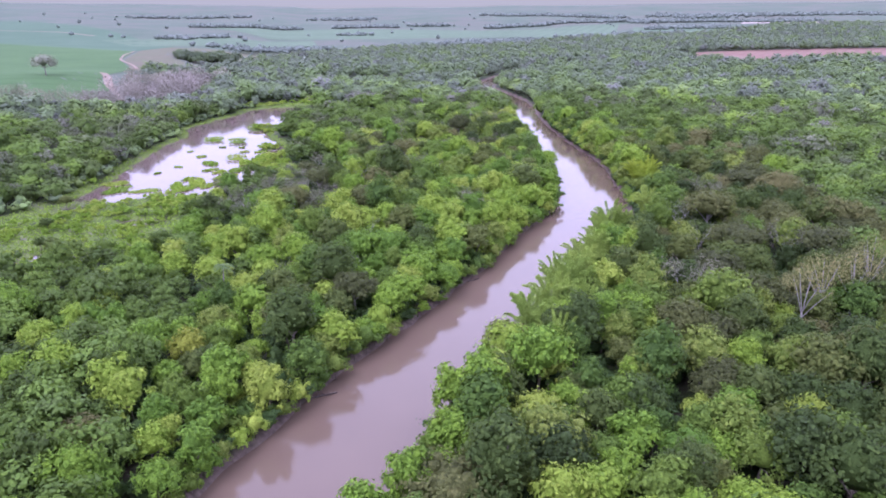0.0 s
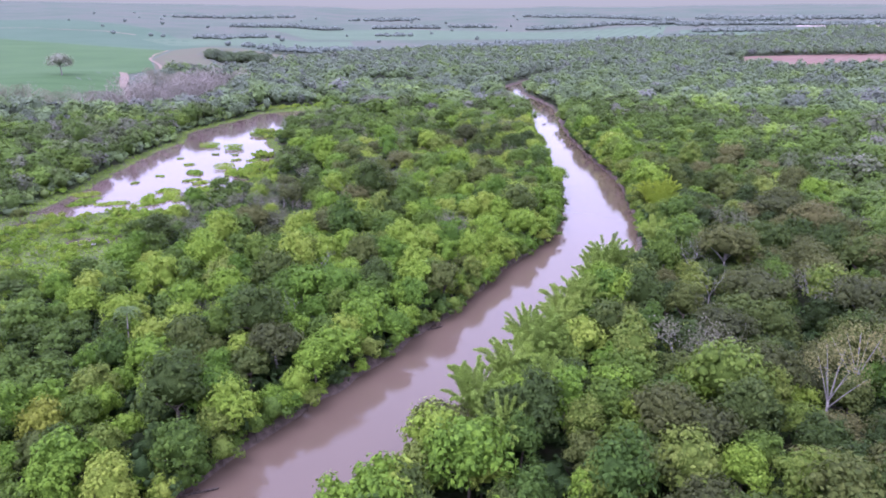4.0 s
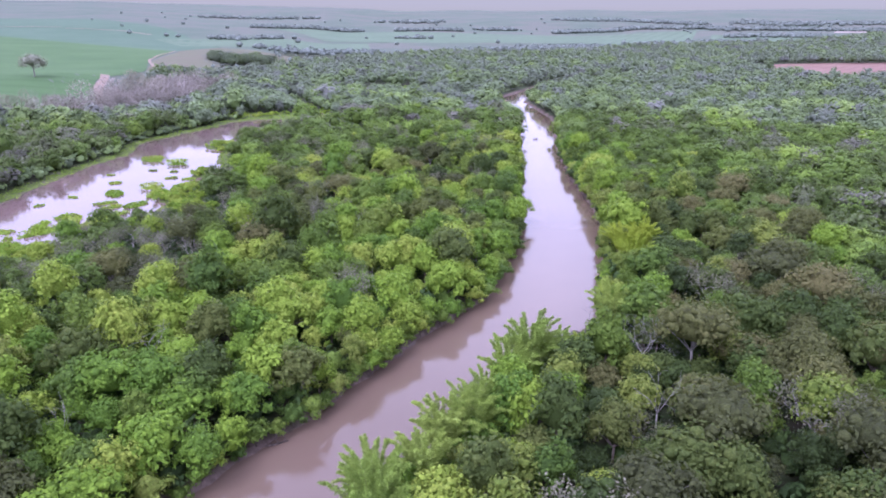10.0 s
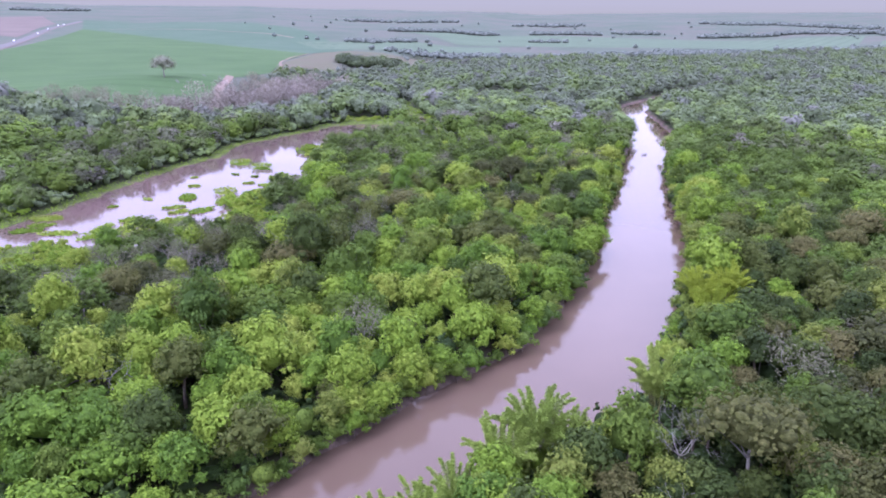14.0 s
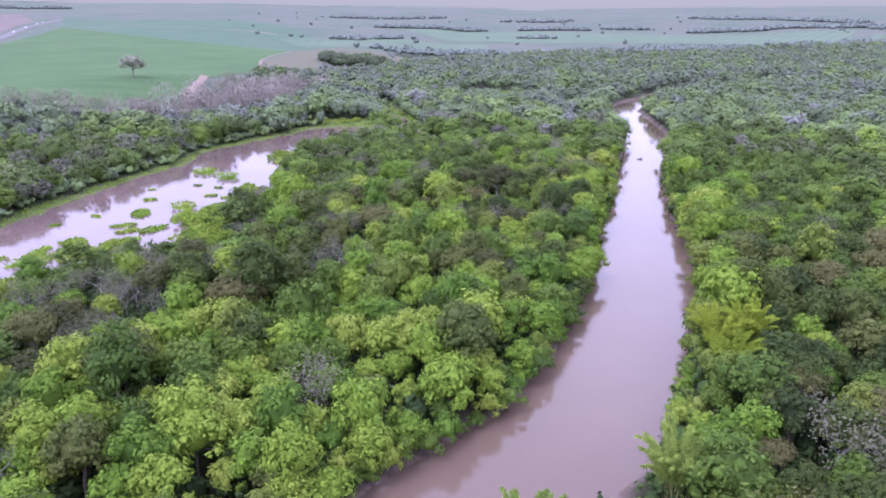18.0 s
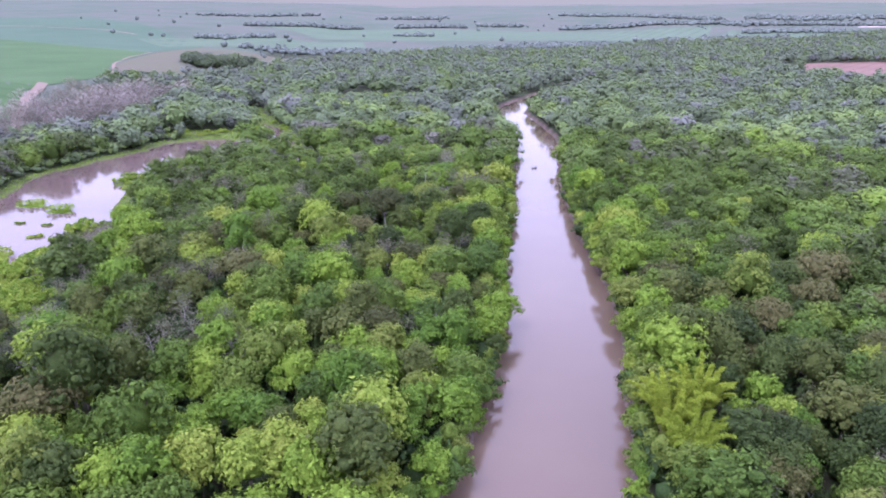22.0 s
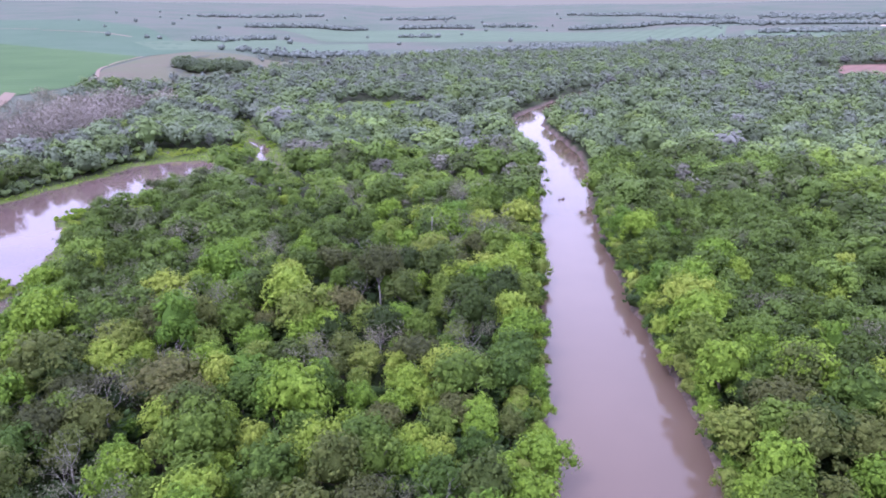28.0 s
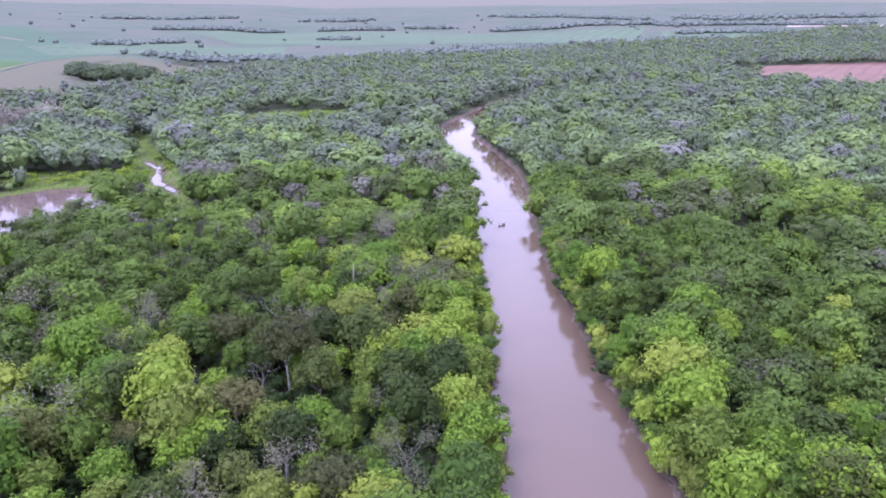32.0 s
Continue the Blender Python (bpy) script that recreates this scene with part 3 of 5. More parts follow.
def tube(points, radii, sides=5):
    """A tapered, bent round stick through the points."""
    p = np.array(points, float)
    r = np.array(radii, float)
    d = unit(np.gradient(p, axis=0))
    ref = np.where(np.abs(d[:, 2:3]) > 0.9, np.array([[1.0, 0, 0]]), np.array([[0, 0, 1.0]]))
    u = unit(np.cross(d, ref))
    w = np.cross(d, u)
    a = np.linspace(0, 2 * math.pi, sides, endpoint=False)
    v = (p[:, None] + r[:, None, None] * (np.cos(a)[None, :, None] * u[:, None] + np.sin(a)[None, :, None] * w[:, None])).reshape(-1, 3)
    f = []
    for i in range(len(p) - 1):
        for j in range(sides):
            q, t = i * sides + j, i * sides + (j + 1) % sides
            f += [(q, t, t + sides), (q, t + sides, q + sides)]
    end = (len(p) - 1) * sides
    f += [(end, end + j, end + j + 1) for j in range(1, sides - 1)]
    return v, np.array(f)


def crown_lobes(rng, radius, base, top, count, flat, small=0.22, large=0.36):
    """Centres and radii of the rounded masses that make up a crown: spread over a lopsided dome, sides included."""
    lobes = []
    semi = (top - base) * (0.60 - 0.28 * flat)
    mid, bulge = top - semi, rng.uniform(0, 6.28)
    for i in range(count):
        a = i * 2.4 + rng.uniform(-0.5, 0.5)
        u = (i + 0.5) / count
        up = 1 - u * (1.28 - 0.35 * flat)
        across = math.sqrt(max(0.0, 1 - up * up)) * (1 + 0.16 * math.sin(2 * a + bulge))
        r = radius * rng.uniform(small, large) * (1.08 - 0.2 * u)
        reach = rng.uniform(0.80, 1.06)
        side = (radius - 0.6 * r) * across * reach
        z = mid + (semi - 0.6 * r) * up * reach + rng.uniform(-0.3, 0.3)
        lobes.append((np.array([side * math.cos(a), side * math.sin(a), max(z, base)]), r))
    return lobes


def crown_mesh(rng, lobes, leaves, size, level=1, core=0.60, squash=0.85, droop=0.0, floor=-0.75, calm=0.0):
    pieces = []
    heart = np.mean([c for c, r in lobes], 0) - np.array([0, 0, 1.5])
    for c, r in lobes:
        if core:
            pieces.append(lumpy(rng, level, c, (r * core, r * core, r * core * squash), 0.12))
        share = max(6, int(leaves * r * r / sum(q * q for _, q in lobes)))
        d = unit(rng.normal(size=(share * 2, 3)))
        d = d[d[:, 2] > floor][:share]
        at = c + d * r * np.array([1, 1, squash]) * (0.98 + rng.normal(0, 0.19, (len(d), 1)))
        inside = np.zeros(len(at), bool)
        for c2, r2 in lobes:
            if c2 is not c:
                inside |= np.linalg.norm((at - c2) / np.array([1, 1, squash]), axis=1) < r2 * 0.72
        at, d = at[~inside], d[~inside]
        if len(at) == 0:
            continue
        normal = unit(d * (1.15 - 0.3 * calm) + rng.normal(size=d.shape) * (0.45 - 0.2 * calm) + np.array([0, 0, 0.2]) + unit(at - heart) * 0.9 * calm)
        along = None
        if droop:
            along = rng.normal(size=d.shape) * 0.6 + np.array([0, 0, -droop]) + d * 0.5
        pieces.append(leaf_cards(rng, at, normal, rng.uniform(0.5, 1.35, len(at)) * size, 0.6, along))
    return joined(pieces)


def trunk_mesh(rng, height, lobes, thick, sides=6):
    lean = rng.uniform(-0.5, 0.5, 2)
    fork = height * 0.45
    pts = [(0, 0, -0.6), (lean[0] * 0.2, lean[1] * 0.2, fork * 0.5), (lean[0], lean[1], fork)]
    pieces = [tube(pts, [thick * 1.25, thick * 0.9, thick * 0.75], sides)]
    for c, r in lobes[::3]:
        start = np.array([lean[0], lean[1], fork * rng.uniform(0.75, 1.0)])
        mid = (start + c) / 2 + np.array([0, 0, 0.4])
        pieces.append(tube([start, mid, c + np.array([0, 0, r * 0.3])], [thick * 0.5, thick * 0.33, thick * 0.12], 4))
    return joined(pieces)


def branching(rng, start, way, length, thick, depth, pieces, tips):
    """Bare boughs that fork again and again."""
    bend = unit(way + rng.normal(0, 0.28, 3))
    mid = start + way * length * 0.5
    end = mid + bend * length * 0.5
    pieces.append(tube([start, mid, end], [thick, thick * 0.8, thick * 0.55], 4 if depth < 3 else 6))
    if depth == 0:
        tips.append(end)
        return
    for _ in range(3 if depth > 1 else 2):
        new_way = unit(bend + rng.normal(0, 0.62, 3) + np.array([0, 0, 0.12]))
        branching(rng, end, new_way, length * rng.uniform(0.6, 0.82), thick * 0.52, depth - 1, pieces, tips)


def part(name, data, parent, label=""):
    ob = new(name, data)
    ob.parent = parent
    return tagged(ob, label)


def plant(name, label, category, group, pieces):
    """A thing made of its parts: name, mesh, label."""
    root = new(name)
    root.empty_display_size = 0.5
    tagged(root, label, category, group)
    for part_name, data, part_label in pieces:
        part(part_name, data, root, part_label)
    return root


# ---- kinds of tree ----
def leafy_tree(name, label, seed, mat, radius, top, base, lobes, leaves, size, flat, droop=0.0, thick=0.22, bark_mat=None, group="", core=0.52):
    rng = np.random.default_rng(seed)
    masses = crown_lobes(rng, radius, base, top, lobes, flat)
    low = base + 0.25 * (top - base)
    pieces = [crown_mesh(rng, masses, leaves, size, 0, core=core, droop=droop, calm=0.5)]
    if core:
        pieces.append(lumpy(rng, 0, (0, 0, (low + top) / 2 - 0.4), (radius * 0.62, radius * 0.62, (top - low) * 0.40), 0.1))
    crown = mesh_of("crown", *joined(pieces), mat)
    trunk = mesh_of("trunk", *trunk_mesh(rng, top, masses, thick), bark_mat or bark_brown)
    return plant(name, label, "tree", group, [("trunk", trunk, ""), ("crown", crown, "")])


def lichen_tree(seed, radius, top, group):
    """Half-bare grey tree: forked boughs with thin tufts of grey leaves."""
    rng = np.random.default_rng(seed)
    boughs, tips = [], []
    fork = np.array([0, 0, top * 0.38])
    trunk = mesh_of("trunk", *tube([(0, 0, -0.5), (0.1, 0, top * 0.2), fork], [0.26, 0.21, 0.17], 6), bark_pale)
    for k in range(4):
        a = k * 1.57 + rng.uniform(-0.3, 0.3)
        way = unit(np.array([math.cos(a) * 0.75, math.sin(a) * 0.75, 0.85]))
        pieces = []
        branching(rng, fork, way, top * 0.26, 0.07, 2, pieces, tips)
        boughs.append(("bough", mesh_of("bough", *joined(pieces), bark_pale), ""))
    tips = np.array(tips)
    at = np.repeat(tips, 44, 0) + rng.normal(0, 0.8, (len(tips) * 44, 3))
    normal = unit(rng.normal(size=at.shape) * 0.7 + np.array([0, 0, 0.8]))
    tufts = mesh_of("foliage", *leaf_cards(rng, at, normal, rng.uniform(0.10, 0.24, len(at)), 0.5), leaf_grey)
    return plant("lichen_tree", "half-bare grey lichen-covered tree in the wet forest", "tree", group,
                 [("trunk", trunk, "pale grey trunk"), *boughs, ("foliage", tufts, "")])


def bare_tree(seed, top, group, label="leafless pale grey tree standing in the forest", spreadout=0.6, forks=2):
    rng = np.random.default_rng(seed)
    boughs, tips = [], []
    fork = np.array([rng.uniform(-0.4, 0.4), rng.uniform(-0.4, 0.4), top * 0.42])
    trunk = mesh_of("trunk", *tube([(0, 0, -0.5), fork * 0.5, fork], [0.16, 0.12, 0.09], 6), bark_pale)
    for k in range(4):
        a = k * 1.57 + rng.uniform(-0.4, 0.4)
        way = unit(np.array([math.cos(a) * spreadout, math.sin(a) * spreadout, 1.0]))
        pieces = []
        branching(rng, fork, way, top * (0.33 - 0.03 * forks), 0.06, forks, pieces, tips)
        boughs.append(("bough", mesh_of("bough", *joined(pieces), bark_pale), ""))
    return plant("bare_tree", label, "tree", group, [("trunk", trunk, ""), *boughs])


def bamboo_clump(seed, mat, culms, tall, reach, label, group):
    """Arching culms that spread from one root, each a feathery plume of narrow leaves."""
    rng = np.random.default_rng(seed)
    sticks, leaves = [], []
    for k in range(culms):
        a = k * 2.4 + rng.uniform(-0.3, 0.3)
        out = reach * math.sqrt((k + 1) / culms) * rng.uniform(0.7, 1.15)
        h = tall * rng.uniform(0.66, 1.12) * (1 - 0.22 * (out / reach) ** 2)
        root = np.array([math.cos(a), math.sin(a), 0]) * rng.uniform(0.2, 1.3)
        t = np.linspace(0, 1, 7)
        swing = 1.12 + 0.52 * out / reach
        bow = np.stack([math.cos(a) * out * t ** 1.7, math.sin(a) * out * t ** 1.7, h * np.sin(t * swing) / max(0.8, math.sin(min(1.57, swing)))], 1)
        line = root + bow
        sticks.append(tube(line, 0.07 * (1 - 0.85 * t), 3))
        m = int(330 * tall / 11)
        u = rng.uniform(0.30, 1.0, m) ** 0.75
        at = np.stack([np.interp(u, t, line[:, i]) for i in range(3)], 1)
        at += rng.normal(0, 1, (m, 3)) * (0.10 + 0.46 * (1 - u[:, None])) * np.array([1.0, 1.0, 0.7])
        tip = np.array([math.cos(a), math.sin(a), 0])
        along = tip * 0.9 + rng.normal(0, 0.45, (m, 3)) + np.array([0, 0, 0.8]) - np.array([0, 0, 1.6]) * u[:, None]
        normal = unit(rng.normal(0, 0.6, (m, 3)) + np.array([0, 0, 0.9]))
        leaves.append(leaf_cards(rng, at, normal, rng.uniform(0.24, 0.52, m), 0.12, along, 0.10))
    return plant("bamboo_clump", label, "bamboo", group, [*[("culm", mesh_of("culm", *s, culm_skin), "") for s in sticks], ("foliage", mesh_of("foliage", *joined(leaves), mat), "")])


def palm_tree(seed, tall, group):
    rng = np.random.default_rng(seed)
    t = np.linspace(0, 1, 7)
    stem = np.stack([0.5 * t ** 2, 0.2 * t, tall * t - 0.4], 1)
    trunk = mesh_of("trunk", *tube(stem, 0.17 - 0.05 * t, 7), bark_palm)
    fronds = []
    for k in range(20):
        a, lift = k * 2.4, rng.uniform(-0.15, 0.95)
        s = np.linspace(0.05, 1, 12)
        run = 2.9 * s * math.cos(lift * 0.8)
        spine = stem[-1] + np.stack([math.cos(a) * run, math.sin(a) * run, 2.6 * lift * s - 2.0 * s ** 2.2], 1)
        blade = [tube(spine, 0.035 * (1.1 - s), 3)]
        for side in (-1, 1):
            out = np.array([-math.sin(a), math.cos(a), 0]) * side
            along = out * 0.8 + unit(np.gradient(spine, axis=0)) * 0.6 + np.array([0, 0, -0.5])
            at = spine + out * 0.35 + np.array([0, 0, -0.12])
            blade.append(leaf_cards(rng, at, unit(np.array([[0, 0, 1.0]]) + rng.normal(0, 0.2, (12, 3))), 0.42, 0.22, along, 0.05))
        fronds.append(("frond", mesh_of("frond", *joined(blade), leaf_palm), ""))
    return plant("palm_tree", "slender palm with drooping fronds above the canopy", "palm", group, [("trunk", trunk, ""), *fronds])


def marsh_shrub(seed, radius, tall, group):
    rng = np.random.default_rng(seed)
    masses = crown_lobes(rng, radius, 0.2, tall, 5, 0.3)
    crown = mesh_of("foliage", *crown_mesh(rng, masses, 330, 0.30, 0, squash=0.7), leaf_marsh)
    stems = []
    for c, r in masses[1:3]:
        stems.append(("stem", mesh_of("stem", *tube([(0, 0, -0.2), c * 0.5, c], [0.06, 0.05, 0.03], 4), bark_brown), ""))
    return plant("marsh_shrub", "low lime-green shrub on the wet meadow", "shrub", group, [*stems, ("foliage", crown, "")])


def grass_islet(cx, cy, a, b, turn, seed, tall=0.5):
    rng = np.random.default_rng(seed)
    k, rings = 28, 4
    ang = np.linspace(0, 2 * math.pi, k, endpoint=False)
    edge = 1 + 0.16 * np.sin(ang * 3 + rng.uniform(0, 6)) + 0.10 * np.sin(ang * 5 + rng.uniform(0, 6)) + 0.06 * np.sin(ang * 9 + rng.uniform(0, 6))
    v = [(0, 0, 0.3)]
    for j in range(1, rings + 1):
        q = j / rings
        v += [(a * e * q * math.cos(g), b * e * q * math.sin(g), 0.3 - 0.5 * q ** 3) for g, e in zip(ang, edge)]
    f = [(0, 1 + i, 1 + (i + 1) % k) for i in range(k)]
    for j in range(rings - 1):
        o = 1 + j * k
        for i in range(k):
            p, q = o + i, o + (i + 1) % k
            f += [(p, p + k, q + k), (p, q + k, q)]
    mound = mesh_of("mound", v, f, leaf_marsh)
    m = int(40 + a * b * 9)
    r, g = np.sqrt(rng.uniform(0, 0.95, m)), rng.uniform(0, 2 * math.pi, m)
    at = np.stack([a * r * np.cos(g), b * r * np.sin(g), 0.15 + tall * rng.uniform(0.2, 1.0, m)], 1)
    normal = unit(rng.normal(0, 0.7, (m, 3)) + np.array([0, 0, 0.7]))
    grass = mesh_of("grass", *leaf_cards(rng, at, normal, rng.uniform(0.3, 0.75, m), 0.45), leaf_marsh)
    root = plant("grass_islet", "floating islet of bright green grass in the pond", "islet", "islets in the pond", [("mound", mound, ""), ("grass", grass, "")])
    root.matrix_basis = pose(cx, cy, 0.0, 0, 0, turn)
    return root


def fallen_log(x, y, z, turn, length, thick, seed):
    rng = np.random.default_rng(seed)
    t = np.linspace(-0.5, 0.5, 6)
    line = np.stack([t * length, 0.12 * length * t ** 2 + rng.normal(0, 0.05, 6), 0.1 * np.sin(t * 5)], 1)
    log = mesh_of("log", *tube(line, thick * (1.1 - 0.5 * (t + 0.5)), 7), wood_wet)
    stubs = []
    for k in range(4):
        p = line[rng.integers(1, 5)]
        stubs.append(tube([p, p + rng.normal(0, 0.5, 3) + np.array([0, 0, 0.6]), p + rng.normal(0, 0.9, 3) + np.array([0, 0, 0.9])], [thick * 0.45, thick * 0.3, 0.02], 4))
    root = plant("fallen_log", "dark wet driftwood trunk lying at the water's edge", "log", "", [("log", log, ""), *[("branch_stub", mesh_of("branch_stub", *s, wood_wet), "") for s in stubs]])
    root.matrix_basis = pose(x, y, z, 0, 0, turn)
    return root


# ---- where trees stand ----
def valley_side(x, y):
    return -0.989 * (x + 230) - 0.148 * (y - 480)


def wooded(x, y, river, pond):
    ok = (river > 0.4) & (pond > 2.0 - 1.2 * (x < -138) + 5.0 * smooth(-140, -118, x) * (x < -55) * (y < 575)) & (marsh_share(x, y, pond) < 0.6)
    west = np.interp(y, [-100, 380, 425, 472, 515, 552, 600, 655, 800, 900, 1170, 1400, 1700], [-700, -560, -432, -372, -308, -262, -275, -300, -325, -305, -245, -110, 60])
    ok &= x > west + 10 * wob(x, y, 40) + 8
    ok &= y < 1400 + 120 * smooth(0, 250, x) + 0.42 * np.maximum(0, x - 100) + 60 * wob(x, y, 150)
    ok &= ~((x > 370 + 8 * wob(x, y, 30)) & (y > 890 + 0.02 * x) & (y < 1175 + 0.08 * (x - 400)) & (x < 860))
    ok &= x < 0.66 * y + 75
    ok &= x > -95 - 1.32 * (y - 75)
    return ok


def jittered(x0, x1, y0, y1, step, seed, shake=0.42):
    rng = np.random.default_rng(seed)
    xs, ys = np.meshgrid(np.arange(x0, x1, step), np.arange(y0, y1, step * 0.9))
    xs = xs + (np.arange(xs.shape[0])[:, None] % 2) * step * 0.5
    xs, ys = xs.ravel(), ys.ravel()
    return xs + rng.uniform(-shake, shake, len(xs)) * step, ys + rng.uniform(-shake, shake, len(ys)) * step


NEAR = (-112.0, 138.0, 62.0, 480.0)
bank_group, wood_group = "trees along the river", "trees of the riverside forest"
KINDS = {
    "vine": [leafy_tree("vine_covered_tree", "bright green tree draped with climbing vines", 11 + k, leaf_bright, r, top, 0.8, n, 1500, 0.29, fl, 0.9, 0.2, None, bank_group)
             for k, (r, top, n, fl) in enumerate([(3.6, 9.4, 20, 0.1), (4.3, 10.6, 24, 0.2), (3.1, 8.2, 17, 0.0), (4.6, 9.2, 25, 0.3), (3.4, 11.2, 21, 0.0)])],
    "lush": [leafy_tree("rounded_tree", "light green tree with a dense rounded crown", 21 + k, leaf_bright, r, top, 1.6, n, 1500, 0.29, fl, 0.3, 0.2, None, wood_group)
             for k, (r, top, n, fl) in enumerate([(4.0, 9.8, 22, 0.1), (3.4, 8.6, 18, 0.15), (4.8, 10.8, 26, 0.2), (3.8, 11.6, 22, 0.05)])],
    "fresh": [leafy_tree("leafy_tree", "fresh green leafy tree with a full lumpy crown", 41 + k, leaf_fresh, r, top, 1.6, n, 1500, 0.29, fl, 0.3, 0.22, None, wood_group)
              for k, (r, top, n, fl) in enumerate([(4.2, 10.2, 22, 0.15), (3.5, 9.2, 18, 0.1), (4.9, 11.0, 26, 0.25), (3.7, 12.0, 21, 0.05)])],
    "broad": [leafy_tree("broadleaf_tree", "deep green broadleaf tree with a lumpy rounded crown", 31 + k, leaf_middle, r, top, 2.0, n, 1500, 0.29, fl, 0.1, 0.24, None, wood_group)
              for k, (r, top, n, fl) in enumerate([(3.8, 10.0, 20, 0.2), (4.8, 11.4, 26, 0.3), (3.3, 9.0, 17, 0.15), (4.3, 12.4, 23, 0.2)])],
    "spread": [leafy_tree("spreading_tree", "olive-green spreading tree with a broad open crown", 51 + k, leaf_olive, r, top, 3.2, n, 1800, 0.28, 0.50, 0.0, 0.2, bark_pale, wood_group, 0.48)
               for k, (r, top, n) in enumerate([(4.6, 9.6, 22), (5.4, 10.8, 27), (3.9, 8.8, 19), (5.0, 11.8, 25)])],
    "lichen": [lichen_tree(71 + k, 4, top, wood_group) for k, top in enumerate((9.0, 10.5, 8.0, 11.5))],
    "bare": [bare_tree(81 + k, top, wood_group) for k, top in enumerate((11.0, 12.5, 9.5))],
}
used = {key: 0 for key in KINDS}
LIMIT = {"vine": 290, "lush": 250, "fresh": 240, "broad": 270, "spread": 150, "lichen": 140, "bare": 26}


def stand(proto_list, key, index, x, y, z, turn, size, stretch=1.0):
    """Sets the next tree of a kind: first the ones built, then copies of them."""
    proto = proto_list[index]
    m = Matrix.Translation((x, y, z)) @ Matrix.Rotation(turn, 4, "Z")
    if not proto.get("stands"):
        proto["stands"] = 1
        proto.matrix_basis = m
        return proto
    ob = copy_thing(proto, m @ Matrix.Diagonal((size, size, size * stretch, 1)))
    return ob


def shares(x, y, river, pond):
    """How common each kind is at a place: vine, lush, fresh, broad, spread, lichen, bare."""
    grey = float(wob(x, y, 34))
    if x > 40 + 0.12 * max(0, 300 - y) and y < 270:  # the darker wood east of the river bend
        return (0.26, 0.30, 0.26, 0.12, 0.03, 0.02, 0.01) if river < 15 else (0.02, 0.05, 0.16, 0.45, 0.27, 0.03, 0.02)
    if river < 9:
        return (0.46, 0.26, 0.16, 0.08, 0.02, 0.01, 0.01) if x < 60 else (0.24, 0.20, 0.30, 0.18, 0.05, 0.02, 0.01)
    if x < 48 and y < 540:
        if x < -42 and 225 < y < 330:
            return (0.04, 0.06, 0.14, 0.14, 0.16, 0.40, 0.06)
        if x < -10 and 265 < y < 345:
            return (0.08, 0.14, 0.24, 0.20, 0.16, 0.15, 0.03)
        if y < 165:
            return (0.14, 0.18, 0.36, 0.24, 0.06, 0.01, 0.01)
        if y < 345:
            return (0.32, 0.34, 0.20, 0.08, 0.04, 0.01, 0.01) if grey < 0.35 else (0.16, 0.22, 0.26, 0.18, 0.11, 0.05, 0.02)
        return (0.14, 0.18, 0.27, 0.19, 0.10, 0.11, 0.01) if grey < 0.1 else (0.05, 0.09, 0.22, 0.22, 0.15, 0.24, 0.03)
    return (0.09, 0.13, 0.32, 0.32, 0.09, 0.04, 0.01) if grey < 0.2 else (0.04, 0.07, 0.26, 0.36, 0.16, 0.09, 0.02)


rng = np.random.default_rng(5)
tx, ty = jittered(*NEAR, 6.9, 3)
t_river, t_pond = river_gap(tx, ty), pond_gap(tx, ty)
keep = wooded(tx, ty, t_river, t_pond)
SPECIALS = [(52, 208, 5), (58, 220, 6), (63, 229, 6), (67, 239, 5.5), (48, 200, 4), (25, 147, 4.5), (31, 157, 4.5), (19, 137, 4.5), (39, 173, 4), (80, 278, 6), (86, 284, 5), (81, 270, 4), (-54, 161, 2.5), (-51, 127, 4.5), (78, 139, 4), (94, 148, 4), (86, 147, 3.5), (74, 210, 5), (44, 190, 4), (70, 230, 4)]
keep &= (t_river > 2.2) | (tx < np.interp(ty, CENTRE[:, 1], CENTRE[:, 0]))
for sx, sy, sr in SPECIALS:
    keep &= np.hypot(tx - sx, ty - sy) > sr
tx, ty, t_river, t_pond = tx[keep], ty[keep], t_river[keep], t_pond[keep]
tz = ground_height(tx, ty, t_river, t_pond)
order = np.argsort(0.6 * np.maximum(0, ty - 330) + np.abs(tx - 35))
extra = []
keys = list(KINDS)
for i in order:
    p = np.array(shares(tx[i], ty[i], t_river[i], t_pond[i]))
    key = keys[int(rng.choice(7, p=p / p.sum()))]
    turn, size = rng.uniform(0, 6.28), min(1.55, max(0.72, rng.lognormal(0.05, 0.2)))
    tall = rng.uniform(0.88, 1.12)
    if t_river[i] < 5:
        tall *= 0.9
    if t_pond[i] < 22:
        size *= 0.66 + 0.015 * t_pond[i]
    size = min(size, 0.80 + 0.17 * t_river[i])
    if math.hypot((tx[i] + 64) / 26, (ty[i] - 302) / 30) < 1:  # stunted trees of the wet hollow
        size *= 0.7
    if used[key] >= LIMIT[key]:
        extra.append((tx[i], ty[i], tz[i], {"vine": 0.12, "lush": 0.16, "fresh": 0.27, "broad": 0.38, "spread": 0.44, "lichen": 0.62, "bare": 0.5}[key], size))
        continue
    used[key] += 1
    stand(KINDS[key], key, int(rng.integers(len(KINDS[key]))), tx[i], ty[i], tz[i], turn, size, tall)

